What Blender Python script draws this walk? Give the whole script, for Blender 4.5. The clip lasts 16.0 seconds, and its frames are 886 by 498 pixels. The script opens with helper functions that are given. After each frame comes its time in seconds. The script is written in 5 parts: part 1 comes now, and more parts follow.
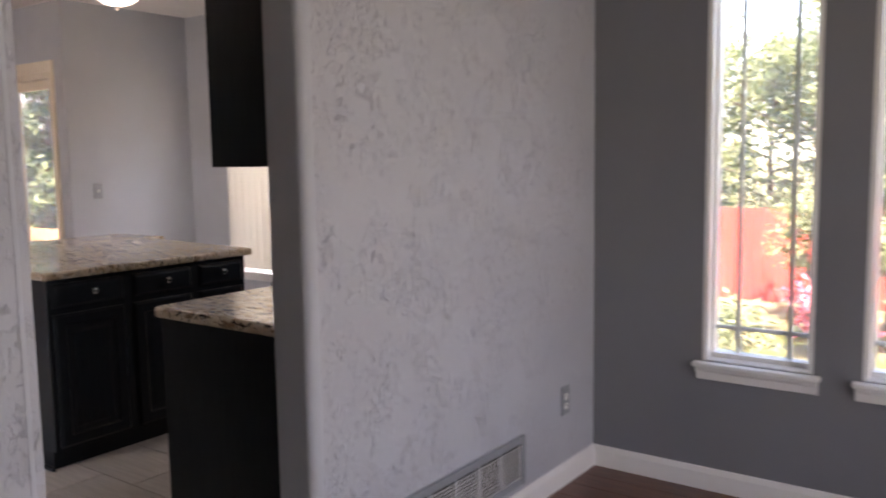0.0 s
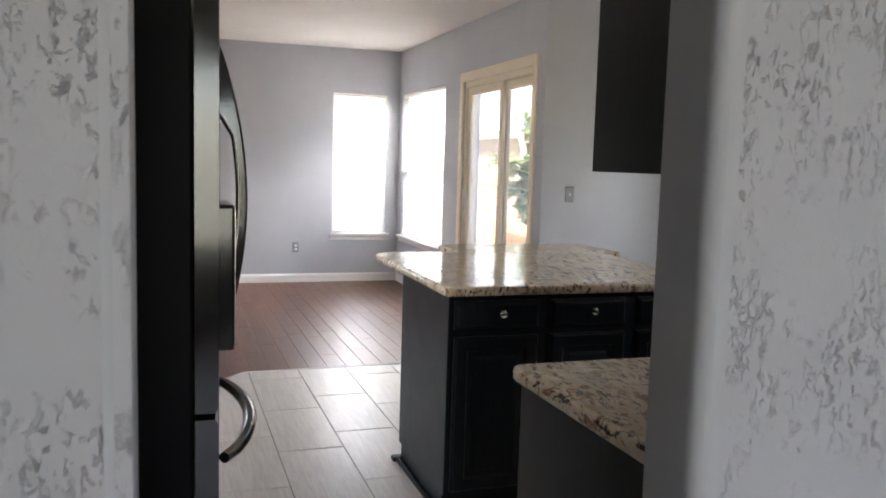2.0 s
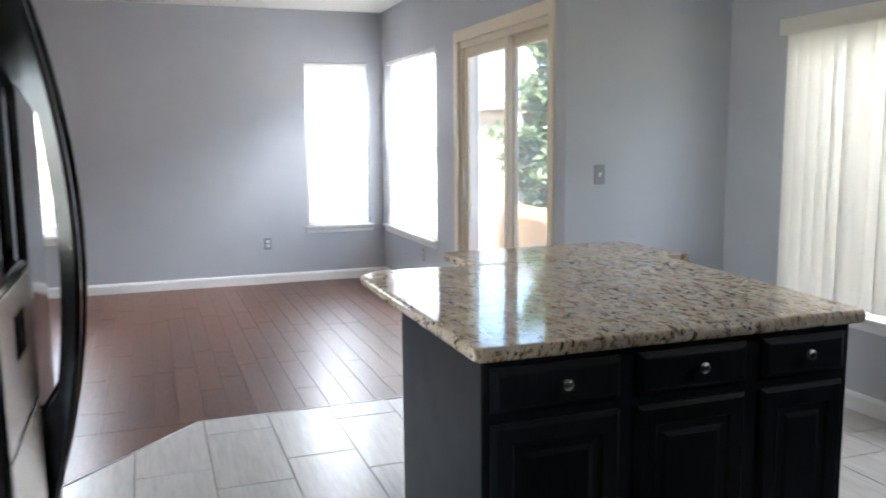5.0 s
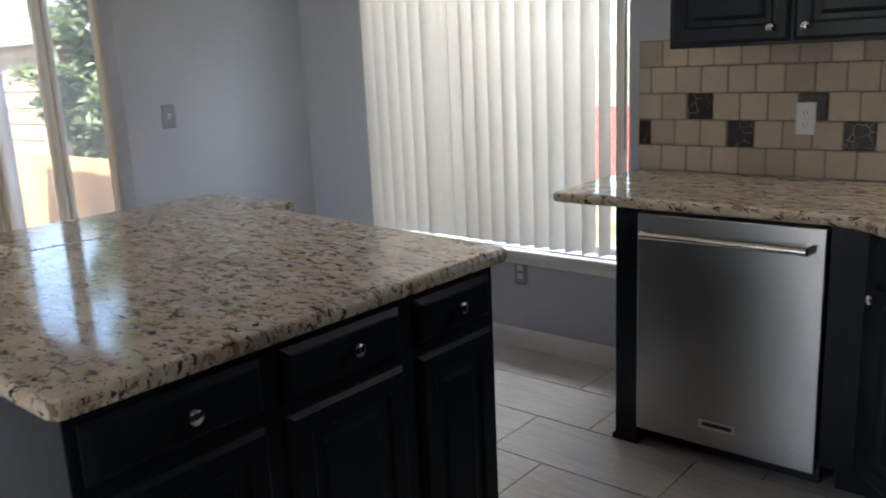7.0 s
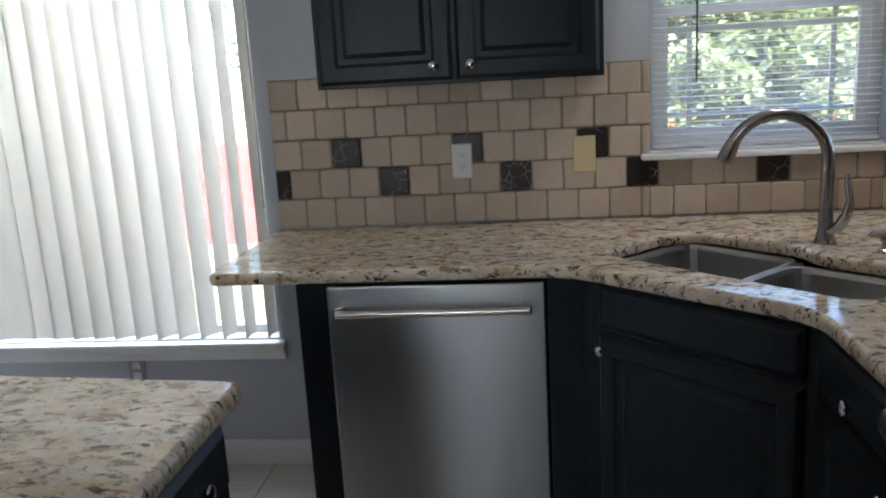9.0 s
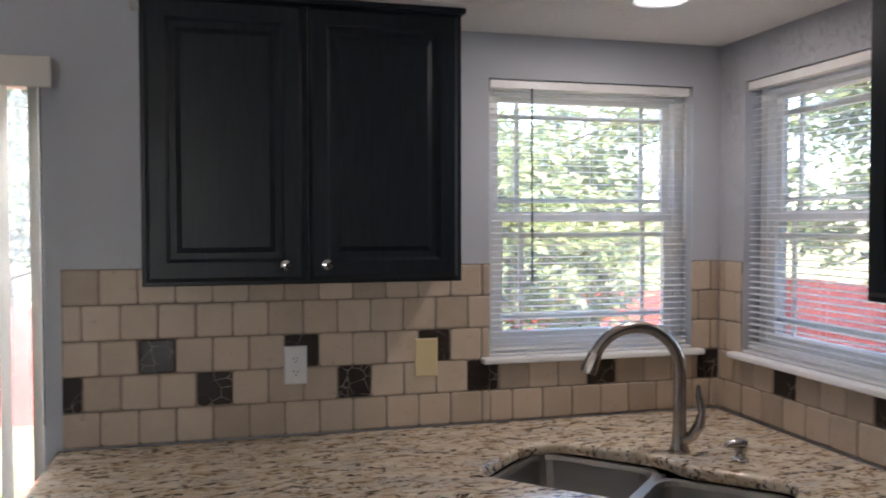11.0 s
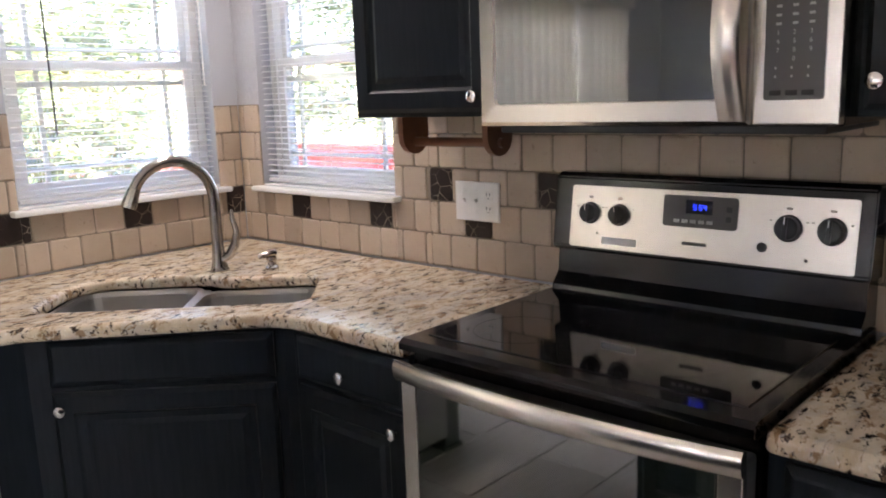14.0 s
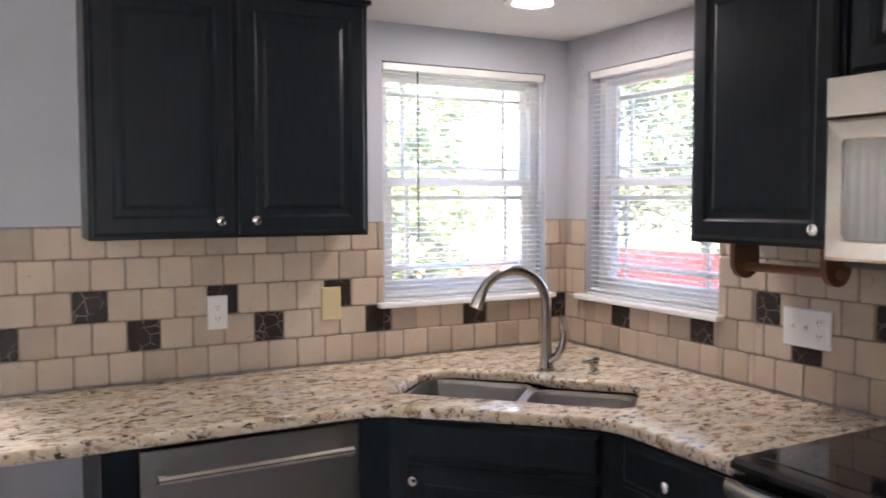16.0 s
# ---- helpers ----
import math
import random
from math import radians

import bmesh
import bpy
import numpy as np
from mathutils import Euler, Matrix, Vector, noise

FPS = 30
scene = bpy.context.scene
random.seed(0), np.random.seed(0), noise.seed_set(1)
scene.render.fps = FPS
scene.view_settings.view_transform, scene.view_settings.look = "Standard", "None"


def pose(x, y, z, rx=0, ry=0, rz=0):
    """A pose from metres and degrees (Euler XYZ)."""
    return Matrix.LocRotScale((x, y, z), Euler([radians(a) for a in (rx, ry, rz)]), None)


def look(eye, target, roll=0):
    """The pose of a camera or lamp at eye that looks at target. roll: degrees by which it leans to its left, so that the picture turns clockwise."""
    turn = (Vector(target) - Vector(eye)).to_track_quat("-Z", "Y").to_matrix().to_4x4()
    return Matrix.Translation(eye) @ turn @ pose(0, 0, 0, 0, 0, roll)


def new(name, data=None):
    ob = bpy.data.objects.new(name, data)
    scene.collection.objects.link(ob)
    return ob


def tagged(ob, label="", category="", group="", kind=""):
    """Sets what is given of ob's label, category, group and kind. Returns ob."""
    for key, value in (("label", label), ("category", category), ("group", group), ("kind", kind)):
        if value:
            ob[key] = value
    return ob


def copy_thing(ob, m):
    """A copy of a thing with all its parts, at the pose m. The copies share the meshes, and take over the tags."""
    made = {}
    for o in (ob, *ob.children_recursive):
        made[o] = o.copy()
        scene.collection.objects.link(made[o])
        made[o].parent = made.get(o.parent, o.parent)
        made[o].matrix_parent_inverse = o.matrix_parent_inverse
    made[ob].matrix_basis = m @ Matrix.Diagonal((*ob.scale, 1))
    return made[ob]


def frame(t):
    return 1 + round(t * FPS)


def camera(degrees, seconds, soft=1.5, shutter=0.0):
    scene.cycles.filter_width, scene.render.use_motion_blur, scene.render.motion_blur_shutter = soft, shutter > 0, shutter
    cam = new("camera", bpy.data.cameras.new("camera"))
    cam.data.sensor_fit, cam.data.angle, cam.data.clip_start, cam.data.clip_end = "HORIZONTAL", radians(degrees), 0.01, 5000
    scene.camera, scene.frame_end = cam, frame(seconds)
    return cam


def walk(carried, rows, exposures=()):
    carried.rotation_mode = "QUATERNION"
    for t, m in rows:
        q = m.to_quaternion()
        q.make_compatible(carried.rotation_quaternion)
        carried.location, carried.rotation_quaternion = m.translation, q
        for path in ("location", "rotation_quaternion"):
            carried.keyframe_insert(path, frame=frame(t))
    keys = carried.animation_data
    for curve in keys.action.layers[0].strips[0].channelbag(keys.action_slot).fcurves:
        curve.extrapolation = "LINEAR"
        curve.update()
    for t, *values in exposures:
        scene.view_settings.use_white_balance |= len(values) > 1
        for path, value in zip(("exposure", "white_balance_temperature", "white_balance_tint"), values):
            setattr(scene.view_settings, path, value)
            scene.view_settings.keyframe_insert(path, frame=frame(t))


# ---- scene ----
PATH = [
    (0, (1.771, -4.509, 1.396), (0.595, -2.906, 1.178), -0.9),
    (0.5, (1.596, -4.276, 1.396), (0.124, -2.935, 1.214), -0.2),
    (1, (1.493, -4.029, 1.388), (-0.23, -3.031, 1.204), 1.7),
    (1.5, (1.349, -3.821, 1.381), (-0.499, -3.087, 1.164), 1.9),
    (2, (1.121, -3.661, 1.391), (-0.763, -3.025, 1.181), 1.7),
    (2.5, (0.929, -3.512, 1.388), (-0.999, -3.023, 1.181), 2.2),
    (3, (0.759, -3.402, 1.38), (-1.199, -3.073, 1.143), 2.4),
    (3.2, (0.695, -3.396, 1.377), (-1.266, -3.099, 1.118), 1.8),
    (5.3, (-0.135, -3.348, 1.417), (-1.918, -2.482, 1.145), -1.6),
    (5.5, (-0.179, -3.318, 1.415), (-1.874, -2.294, 1.135), -2.1),
    (6, (-0.258, -3.236, 1.401), (-1.802, -2.012, 1.057), -0.9),
    (6.5, (-0.352, -3.183, 1.392), (-1.809, -1.878, 0.975), -0.9),
    (7, (-0.555, -3.154, 1.403), (-1.824, -1.675, 0.951), -2.7),
    (7.5, (-0.705, -3.093, 1.403), (-1.779, -1.471, 0.938), -3.0),
    (8, (-0.858, -2.943, 1.431), (-1.655, -1.167, 0.973), -2.8),
    (8.5, (-1.018, -2.853, 1.439), (-1.506, -0.965, 0.993), -2.4),
    (8.7, (-1.11, -2.84, 1.441), (-1.485, -0.928, 0.989), -2.9),
    (10.8, (-1.644, -2.553, 1.561), (-1.243, -0.595, 1.479), -0.1),
    (11, (-1.689, -2.555, 1.568), (-1.178, -0.623, 1.504), -0.1),
    (11.5, (-1.735, -2.575, 1.555), (-0.898, -0.759, 1.535), 0.1),
    (12, (-1.72, -2.622, 1.557), (-0.555, -0.996, 1.56), 0.1),
    (12.5, (-1.701, -2.695, 1.562), (-0.369, -1.203, 1.539), -0.2),
    (13, (-1.727, -2.746, 1.51), (-0.37, -1.285, 1.352), 0.1),
    (13.5, (-1.769, -2.766, 1.479), (-0.393, -1.343, 1.194), -0.8),
    (14, (-1.872, -2.772, 1.444), (-0.422, -1.445, 1.076), -2.0),
    (14.5, (-1.967, -2.811, 1.46), (-0.478, -1.528, 1.089), -2.0),
    (15, (-2.007, -2.855, 1.51), (-0.642, -1.415, 1.26), -1.4),
    (15.5, (-2.052, -2.878, 1.512), (-0.946, -1.217, 1.369), -0.5),
    (16, (-2.121, -2.851, 1.516), (-1.181, -1.09, 1.397), -0.1),
]
# stops, white balance and tint of the clip's camera
EXPOSURES = [(0.0, 3.35, 7500, 30), (1.0, 3.75, 7400, 27), (1.5, 3.3, 7100, 18), (2.0, 3.4, 7100, 17), (3.2, 3.7, 6850, 12), (5.5, 3.2, 6300, 12), (6.0, 2.75, 6400, 13), (7.0, 2.95, 6400, 14),
             (8.0, 3.0, 6100, 13), (8.7, 3.2, 6000, 12), (10.8, 3.2, 6500, 20), (11.5, 3.3, 6400, 20), (12.5, 3.5, 6500, 21), (13.2, 3.85, 6600, 22), (14.0, 4.2, 6700, 22), (14.5, 4.55, 6700, 22), (15.5, 4.2, 6600, 23), (16.0, 4.15, 6500, 23)]
cam = camera(56.8, 16.0, soft=1.8, shutter=0.3)
walk(cam, [(t, look(eye, target, roll)) for t, eye, target, roll in PATH], EXPOSURES)

# ---- daylight: high sun from the south-east, clear sky ----
world = bpy.data.worlds.new("sky")
scene.world = world
world.use_nodes = True
wn = world.node_tree
sky = wn.nodes.new("ShaderNodeTexSky")
sky.sky_type, sky.sun_disc = "NISHITA", False
sky.sun_elevation, sky.sun_rotation = radians(58), radians(155)
wn.links.new(sky.outputs[0], wn.nodes["Background"].inputs[0])
wn.nodes["Background"].inputs[1].default_value = 0.15
sun_data = bpy.data.lights.new("sun", "SUN")
sun_data.energy, sun_data.angle, sun_data.color = 4.5, radians(0.5), (1, 0.95, 0.87)
sun = new("sun", sun_data)
sun.matrix_world = look((0, 0, 30), Vector((0, 0, 30)) - Vector((math.sin(radians(155)) * math.cos(radians(58)), math.cos(radians(155)) * math.cos(radians(58)), math.sin(radians(58)))))


def area_lamp(name, at, aim, w, h, watts, color=(1, 1, 1), spread=180):
    data = bpy.data.lights.new(name, "AREA")
    data.shape, data.size, data.size_y, data.energy, data.color = "RECTANGLE", w, h, watts, color
    data.spread = radians(spread)
    ob = new(name, data)
    ob.matrix_world = look(at, Vector(at) + Vector(aim))
    return ob


# area lamps added for sky light, outside covered windows and those behind the camera
DAY = (0.93, 0.97, 1.0)
area_lamp("sky_light_west", (-9.1, -1.58, 2.65), (1, 0, -1), 0.7, 0.6, 13.0, DAY, 94)
area_lamp("sky_light_west", (-9.1, -4.46, 2.65), (1, 0, -1), 0.7, 0.6, 13.0, DAY, 94)
area_lamp("sky_light_living", (-7.2, -0.1, 2.65), (0, -1, -1), 1.5, 0.6, 14.0, DAY, 94)
area_lamp("sky_light_nook", (-3.2, 0.155, 1.25), (0, -1, 0), 0.94, 1.46, 0.5, DAY)
area_lamp("sky_light_nook", (-2.85, 1.0, 2.55), (0, -1, -1), 1.4, 0.5, 5.8, DAY, 94)
# added lamp outside the unseen east window, brightens the partition
area_lamp("sky_light_dining", (4.755, -3.75, 1.4), (-1, 0.3, -0.1), 1.56, 1.56, 2.2, DAY, 110)
area_lamp("sky_light_south", (-2.7, -7.145, 1.25), (0, 1, 0), 0.96, 1.86, 4.2, DAY)
down = bpy.data.lights.new("downlight", "AREA")
down.shape, down.size, down.energy, down.color = "DISK", 0.12, 0.5, (1, 0.95, 0.88)
new("downlight", down).matrix_world = look((-0.53, -0.515, 2.172), (-0.53, -0.5151, 0))


# ---- mesh helpers ----
ORIGIN = {}


def put(x, y, z=0, rot=0):
    return pose(x, y, z, 0, 0, rot)


def thing(name, at, label, category, group="", kind=""):
    ob = new(name)
    ob.location = at
    ob.empty_display_size = 0.1
    ORIGIN[ob] = Vector(at)
    return tagged(ob, label, category, group, kind)


def smooth(me, angle=35):
    me.polygons.foreach_set("use_smooth", [True] * len(me.polygons))
    me.set_sharp_from_angle(angle=radians(angle))


def mesh_of(name, bm, mat, soft=True):
    bmesh.ops.recalc_face_normals(bm, faces=bm.faces)
    areas = [f.calc_area() for f in bm.faces]
    flat = max(areas) > 0.12 * sum(areas)
    me = bpy.data.meshes.new(name)
    bm.to_mesh(me)
    bm.free()
    me.materials.append(mat)
    if soft:
        smooth(me, 12 if flat else 42)
    return me


def part(name, bm, mat, parent=None, label="", m=None):
    """One mesh object, built in world metres (or placed by m), under its thing or part."""
    if m is not None:
        bm.transform(m)
    off = ORIGIN.get(parent, Vector())
    bm.transform(Matrix.Translation(-off))
    ob = new(name, mesh_of(name, bm, mat))
    if parent is not None:
        ob.parent = parent
        ORIGIN[ob] = off
    return tagged(ob, label)


def solid(name, bm, mat, label, category, kind="", m=None, group=""):
    return tagged(part(name, bm, mat, None, "", m), label, category, group, kind)


def box(x0, x1, y0, y1, z0, z1, bevel=0.0, seg=2, bm=None):
    out = bm or bmesh.new()
    b = bmesh.new()
    bmesh.ops.create_cube(b, size=1)
    b.transform(Matrix.Translation(((x0 + x1) / 2, (y0 + y1) / 2, (z0 + z1) / 2)) @ Matrix.Diagonal((abs(x1 - x0), abs(y1 - y0), abs(z1 - z0), 1)))
    if bevel:
        bmesh.ops.bevel(b, geom=b.edges[:], offset=bevel, segments=seg, affect="EDGES", profile=0.5)
    if bm is None:
        out.free()
        return b
    join(out, b)
    return out


def join(bm, other):
    me = bpy.data.meshes.new("tmp")
    other.to_mesh(me)
    other.free()
    bm.from_mesh(me)
    bpy.data.meshes.remove(me)
    return bm


def rings(loops, cap0=True, cap1=True, bm=None):
    """Skin through closed loops of equal length."""
    bm = bm or bmesh.new()
    vs = [[bm.verts.new(p) for p in loop] for loop in loops]
    n = len(vs[0])
    for a, b in zip(vs, vs[1:]):
        for i in range(n):
            bm.faces.new((a[i], a[(i + 1) % n], b[(i + 1) % n], b[i]))
    if cap0:
        bm.faces.new(vs[0][::-1])
    if cap1:
        bm.faces.new(vs[-1])
    return bm


def lathe(profile, n=20, bm=None):
    """(r, z) pairs round the z axis."""
    return rings([[(r * math.cos(k * 2 * math.pi / n), r * math.sin(k * 2 * math.pi / n), z) for k in range(n)] for r, z in profile], bm=bm)


def tube(path, radii, n=12, flat=1.0, bm=None):
    """A round bar along a path; flat squeezes it across its second axis."""
    pts = [Vector(p) for p in path]
    if not isinstance(radii, (list, tuple)):
        radii = [radii] * len(pts)
    loops, side = [], None
    for i, p in enumerate(pts):
        d = (pts[min(i + 1, len(pts) - 1)] - pts[max(i - 1, 0)]).normalized()
        if side is None:
            side = d.orthogonal().normalized()
            if abs(d.z) < 0.9:
                side = d.cross(Vector((0, 0, 1))).normalized()
        side = (side - d * side.dot(d)).normalized()
        up = d.cross(side)
        loops.append([p + radii[i] * (math.cos(a) * side + flat * math.sin(a) * up) for a in (k * 2 * math.pi / n for k in range(n))])
    return rings(loops, bm=bm)


def panel(w, h, steps, bm=None):
    """A rectangle of stepped rings in x and z that faces -y: steps of (inset, depth towards the viewer)."""
    return rings([[(i, -d, i), (w - i, -d, i), (w - i, -d, h - i), (i, -d, h - i)] for i, d in steps], bm=bm)


DOOR = [(0, 0), (0, 0.009), (0.011, 0.019), (0.052, 0.019), (0.058, 0.013), (0.062, 0.011), (0.078, 0.011), (0.092, 0.016)]
DRAWER = [(0, 0), (0, 0.008), (0.013, 0.0185), (0.018, 0.02), (0.024, 0.02)]


def corners_round(pts, r, n=5):
    """A polygon with its corners rounded."""
    out = []
    r = r if isinstance(r, (list, tuple)) else [r] * len(pts)
    for i, p in enumerate(pts):
        p, a, b = Vector(p), Vector(pts[i - 1]), Vector(pts[(i + 1) % len(pts)])
        if r[i] <= 0:
            out.append(tuple(p))
            continue
        p0, p1 = p + (a - p).normalized() * r[i], p + (b - p).normalized() * r[i]
        for k in range(n + 1):
            t = k / n
            out.append(tuple((1 - t) ** 2 * p0 + 2 * t * (1 - t) * p + t * t * p1))
    return out


def slab(name, outlines, z0, z1, edge, mat):
    """A plate with rounded edges and holes, from outlines in x and y."""
    cu = bpy.data.curves.new(name, "CURVE")
    cu.dimensions, cu.fill_mode = "2D", "BOTH"
    cu.extrude, cu.bevel_depth, cu.bevel_resolution, cu.offset = (z1 - z0) / 2 - edge, edge, 3, -edge
    for pts in outlines:
        sp = cu.splines.new("POLY")
        sp.points.add(len(pts) - 1)
        for q, p in zip(sp.points, pts):
            q.co = (p[0], p[1], 0, 1)
        sp.use_cyclic_u = True
    ob = new(name, cu)
    me = bpy.data.meshes.new_from_object(ob.evaluated_get(bpy.context.evaluated_depsgraph_get()))
    bpy.data.objects.remove(ob)
    bpy.data.curves.remove(cu)
    me.transform(Matrix.Translation((0, 0, (z0 + z1) / 2)))
    me.materials.clear()
    me.materials.append(mat)
    smooth(me, 40)
    me.name = name
    ob = new(name, me)
    ob.modifiers.new("even_normals", "WEIGHTED_NORMAL").keep_sharp = True
    return ob


def wall(name, m, length, height, thick, holes, mat, label, z0=0.0):
    """A wall along local x with its room face at y = 0, its thickness towards +y and openings (x0, x1, z0, z1) right through."""
    xs = sorted({0, length, *(v for h in holes for v in h[:2])})
    zs = sorted({z0, height, *(v for h in holes for v in h[2:])})
    nx, nz = len(xs) - 1, len(zs) - 1

    def full(i, k):
        if not (0 <= i < nx and 0 <= k < nz):
            return False
        cx, cz = (xs[i] + xs[i + 1]) / 2, (zs[k] + zs[k + 1]) / 2
        return not any(h[0] < cx < h[1] and h[2] < cz < h[3] for h in holes)

    bm, got = bmesh.new(), {}

    def v(i, y, k):
        if (i, y, k) not in got:
            got[i, y, k] = bm.verts.new((xs[i], y * thick, zs[k]))
        return got[i, y, k]

    for i in range(nx):
        for k in range(nz):
            if not full(i, k):
                continue
            bm.faces.new((v(i, 0, k), v(i + 1, 0, k), v(i + 1, 0, k + 1), v(i, 0, k + 1)))
            bm.faces.new((v(i, 1, k), v(i, 1, k + 1), v(i + 1, 1, k + 1), v(i + 1, 1, k)))
            for di, dk, a, b in ((-1, 0, (i, k), (i, k + 1)), (1, 0, (i + 1, k + 1), (i + 1, k)), (0, -1, (i + 1, k), (i, k)), (0, 1, (i, k + 1), (i + 1, k + 1))):
                if not full(i + di, k + dk):
                    bm.faces.new((v(a[0], 0, a[1]), v(b[0], 0, b[1]), v(b[0], 1, b[1]), v(a[0], 1, a[1])))
    bm.transform(m)
    ob = new(name, mesh_of(name, bm, mat, soft=False))
    return tagged(ob, label, "wall", "", "structure")


def letters(text, size):
    """Flat lettering in x and z that faces -y, centred."""
    cu = bpy.data.curves.new("letters", "FONT")
    cu.body, cu.size, cu.align_x, cu.align_y, cu.extrude = text, size, "CENTER", "CENTER", 0.0002
    ob = new("letters", cu)
    me = bpy.data.meshes.new_from_object(ob.evaluated_get(bpy.context.evaluated_depsgraph_get()))
    bpy.data.objects.remove(ob)
    bpy.data.curves.remove(cu)
    bm = bmesh.new()
    bm.from_mesh(me)
    bpy.data.meshes.remove(me)
    bm.transform(pose(0, 0, 0, 90, 0, 0))
    return bm


# ---- materials ----
class Nodes:
    def __init__(self, name, rough=0.5, metal=0.0, base=(0.5, 0.5, 0.5), spec=0.5):
        self.mat = bpy.data.materials.new(name)
        self.mat.use_nodes = True
        self.t = self.mat.node_tree
        self.p = self.t.nodes["Principled BSDF"]
        self.p.inputs["Base Color"].default_value = (*base, 1)
        self.p.inputs["Roughness"].default_value = rough
        self.p.inputs["Metallic"].default_value = metal
        self.p.inputs["Specular IOR Level"].default_value = spec
        self.coord = self.t.nodes.new("ShaderNodeTexCoord").outputs["Object"]

    def node(self, kind, **values):
        n = self.t.nodes.new(kind)
        for key, value in values.items():
            n.inputs[key.replace("_", " ")].default_value = value
        return n

    def link(self, a, b):
        self.t.links.new(a, b)

    def stretch(self, scale, rot=(0, 0, 0), source=None):
        n = self.t.nodes.new("ShaderNodeMapping")
        n.inputs["Scale"].default_value = scale
        n.inputs["Rotation"].default_value = rot
        self.link(source or self.coord, n.inputs["Vector"])
        return n.outputs[0]

    def noise(self, scale, detail=4.0, rough=0.55, vector=None, distortion=0.0):
        n = self.node("ShaderNodeTexNoise", Scale=scale, Detail=detail, Roughness=rough, Distortion=distortion)
        self.link(vector or self.coord, n.inputs["Vector"])
        return n.outputs["Fac"]

    def cells(self, scale, vector=None, feature="F1", out="Distance"):
        n = self.node("ShaderNodeTexVoronoi", Scale=scale)
        n.feature = feature
        self.link(vector or self.coord, n.inputs["Vector"])
        return n.outputs[out]

    def ramp(self, fac, stops):
        n = self.t.nodes.new("ShaderNodeValToRGB")
        e = n.color_ramp.elements
        while len(e) < len(stops):
            e.new(0.5)
        for el, (pos, col) in zip(e, stops):
            el.position = pos
            el.color = (*col, 1) if isinstance(col, (tuple, list)) else (col, col, col, 1)
        self.link(fac, n.inputs[0])
        return n.outputs[0]

    def mix(self, fac, a, b, blend="MIX"):
        n = self.t.nodes.new("ShaderNodeMix")
        n.data_type, n.blend_type = "RGBA", blend
        ins = [s for s in n.inputs if s.type == "RGBA"]
        for value, slot in ((fac, n.inputs[0]), (a, ins[0]), (b, ins[1])):
            if isinstance(value, (int, float)):
                slot.default_value = value if slot.type == "VALUE" else (value, value, value, 1)
            elif isinstance(value, tuple):
                slot.default_value = (*value, 1)
            else:
                self.link(value, slot)
        return [o for o in n.outputs if o.type == "RGBA"][0]

    def shift(self):
        """Texture space moved by each object's own random number."""
        info = self.t.nodes.new("ShaderNodeObjectInfo")
        add = self.node("ShaderNodeVectorMath")
        add.operation = "MULTIPLY_ADD"
        comb = self.t.nodes.new("ShaderNodeCombineXYZ")
        for s in comb.inputs:
            self.link(info.outputs["Random"], s)
        self.link(comb.outputs[0], add.inputs[0])
        add.inputs[1].default_value = (37, 53, 71)
        self.link(self.coord, add.inputs[2])
        return add.outputs[0], info.outputs["Random"]

    def color(self, c):
        self.link(c, self.p.inputs["Base Color"])
        return self

    def rough(self, fac, lo, hi):
        n = self.node("ShaderNodeMapRange", To_Min=lo, To_Max=hi)
        self.link(fac, n.inputs[0])
        self.link(n.outputs[0], self.p.inputs["Roughness"])
        return self

    def bump(self, height, strength=0.3, distance=0.002):
        n = self.node("ShaderNodeBump", Strength=strength, Distance=distance)
        self.link(height, n.inputs["Height"])
        self.link(n.outputs[0], self.p.inputs["Normal"])
        return self


def paint(name, base, knock):
    """Grey wall paint; knock: depth of the trowelled knock-down relief."""
    n = Nodes(name, 0.6, base=base, spec=0.35)
    blotch = n.noise(1.3, 3)
    n.color(n.mix(n.ramp(blotch, [(0.3, 0.0), (0.7, 1.0)]), tuple(c * 0.94 for c in base), tuple(c * 1.04 for c in base)))
    swirl = n.stretch((1.2, 1.2, 0.6))
    worms = n.ramp(n.noise(47, 6, 0.66, swirl, 0.5), [(0.455, 0.0), (0.492, 1.0), (0.51, 0.9), (0.525, 0.0)])
    broken = n.ramp(n.noise(62, 4, 0.6, swirl), [(0.46, 0.0), (0.56, 1.0)])
    patch = n.ramp(n.noise(8, 4, 0.62), [(0.43, 0.05), (0.57, 1.0)])
    flats = n.mix(1.0, n.mix(1.0, worms, broken, "MULTIPLY"), patch, "MULTIPLY")
    n.bump(n.mix(0.06, flats, n.noise(180, 3)), knock, 0.0042)
    n.rough(flats, 0.62, 0.5)
    return n.mat


PAINT = paint("grey_wall_paint", (0.46, 0.48, 0.515), 0.05)
KNOCK = paint("grey_knockdown_paint", (0.455, 0.466, 0.50), 0.85)
# the wall grey again, darkened for the shade on the backlit window wall
BACKLITPAINT = paint("grey_paint_backlit_shade", (0.20, 0.205, 0.225), 0.06)

n = Nodes("white_ceiling_texture", 0.85, base=(0.8, 0.78, 0.75), spec=0.2)
n.bump(n.ramp(n.noise(30, 5, 0.65, None, 0.5), [(0.45, 0.0), (0.6, 1.0)]), 0.5, 0.004)
n.color(n.mix(n.noise(2, 3), (0.74, 0.72, 0.69), (0.84, 0.82, 0.79)))
CEIL = n.mat

n = Nodes("white_trim_paint", 0.32, base=(0.82, 0.82, 0.8))
n.color(n.mix(n.noise(5, 4), (0.76, 0.75, 0.73), (0.84, 0.84, 0.82)))
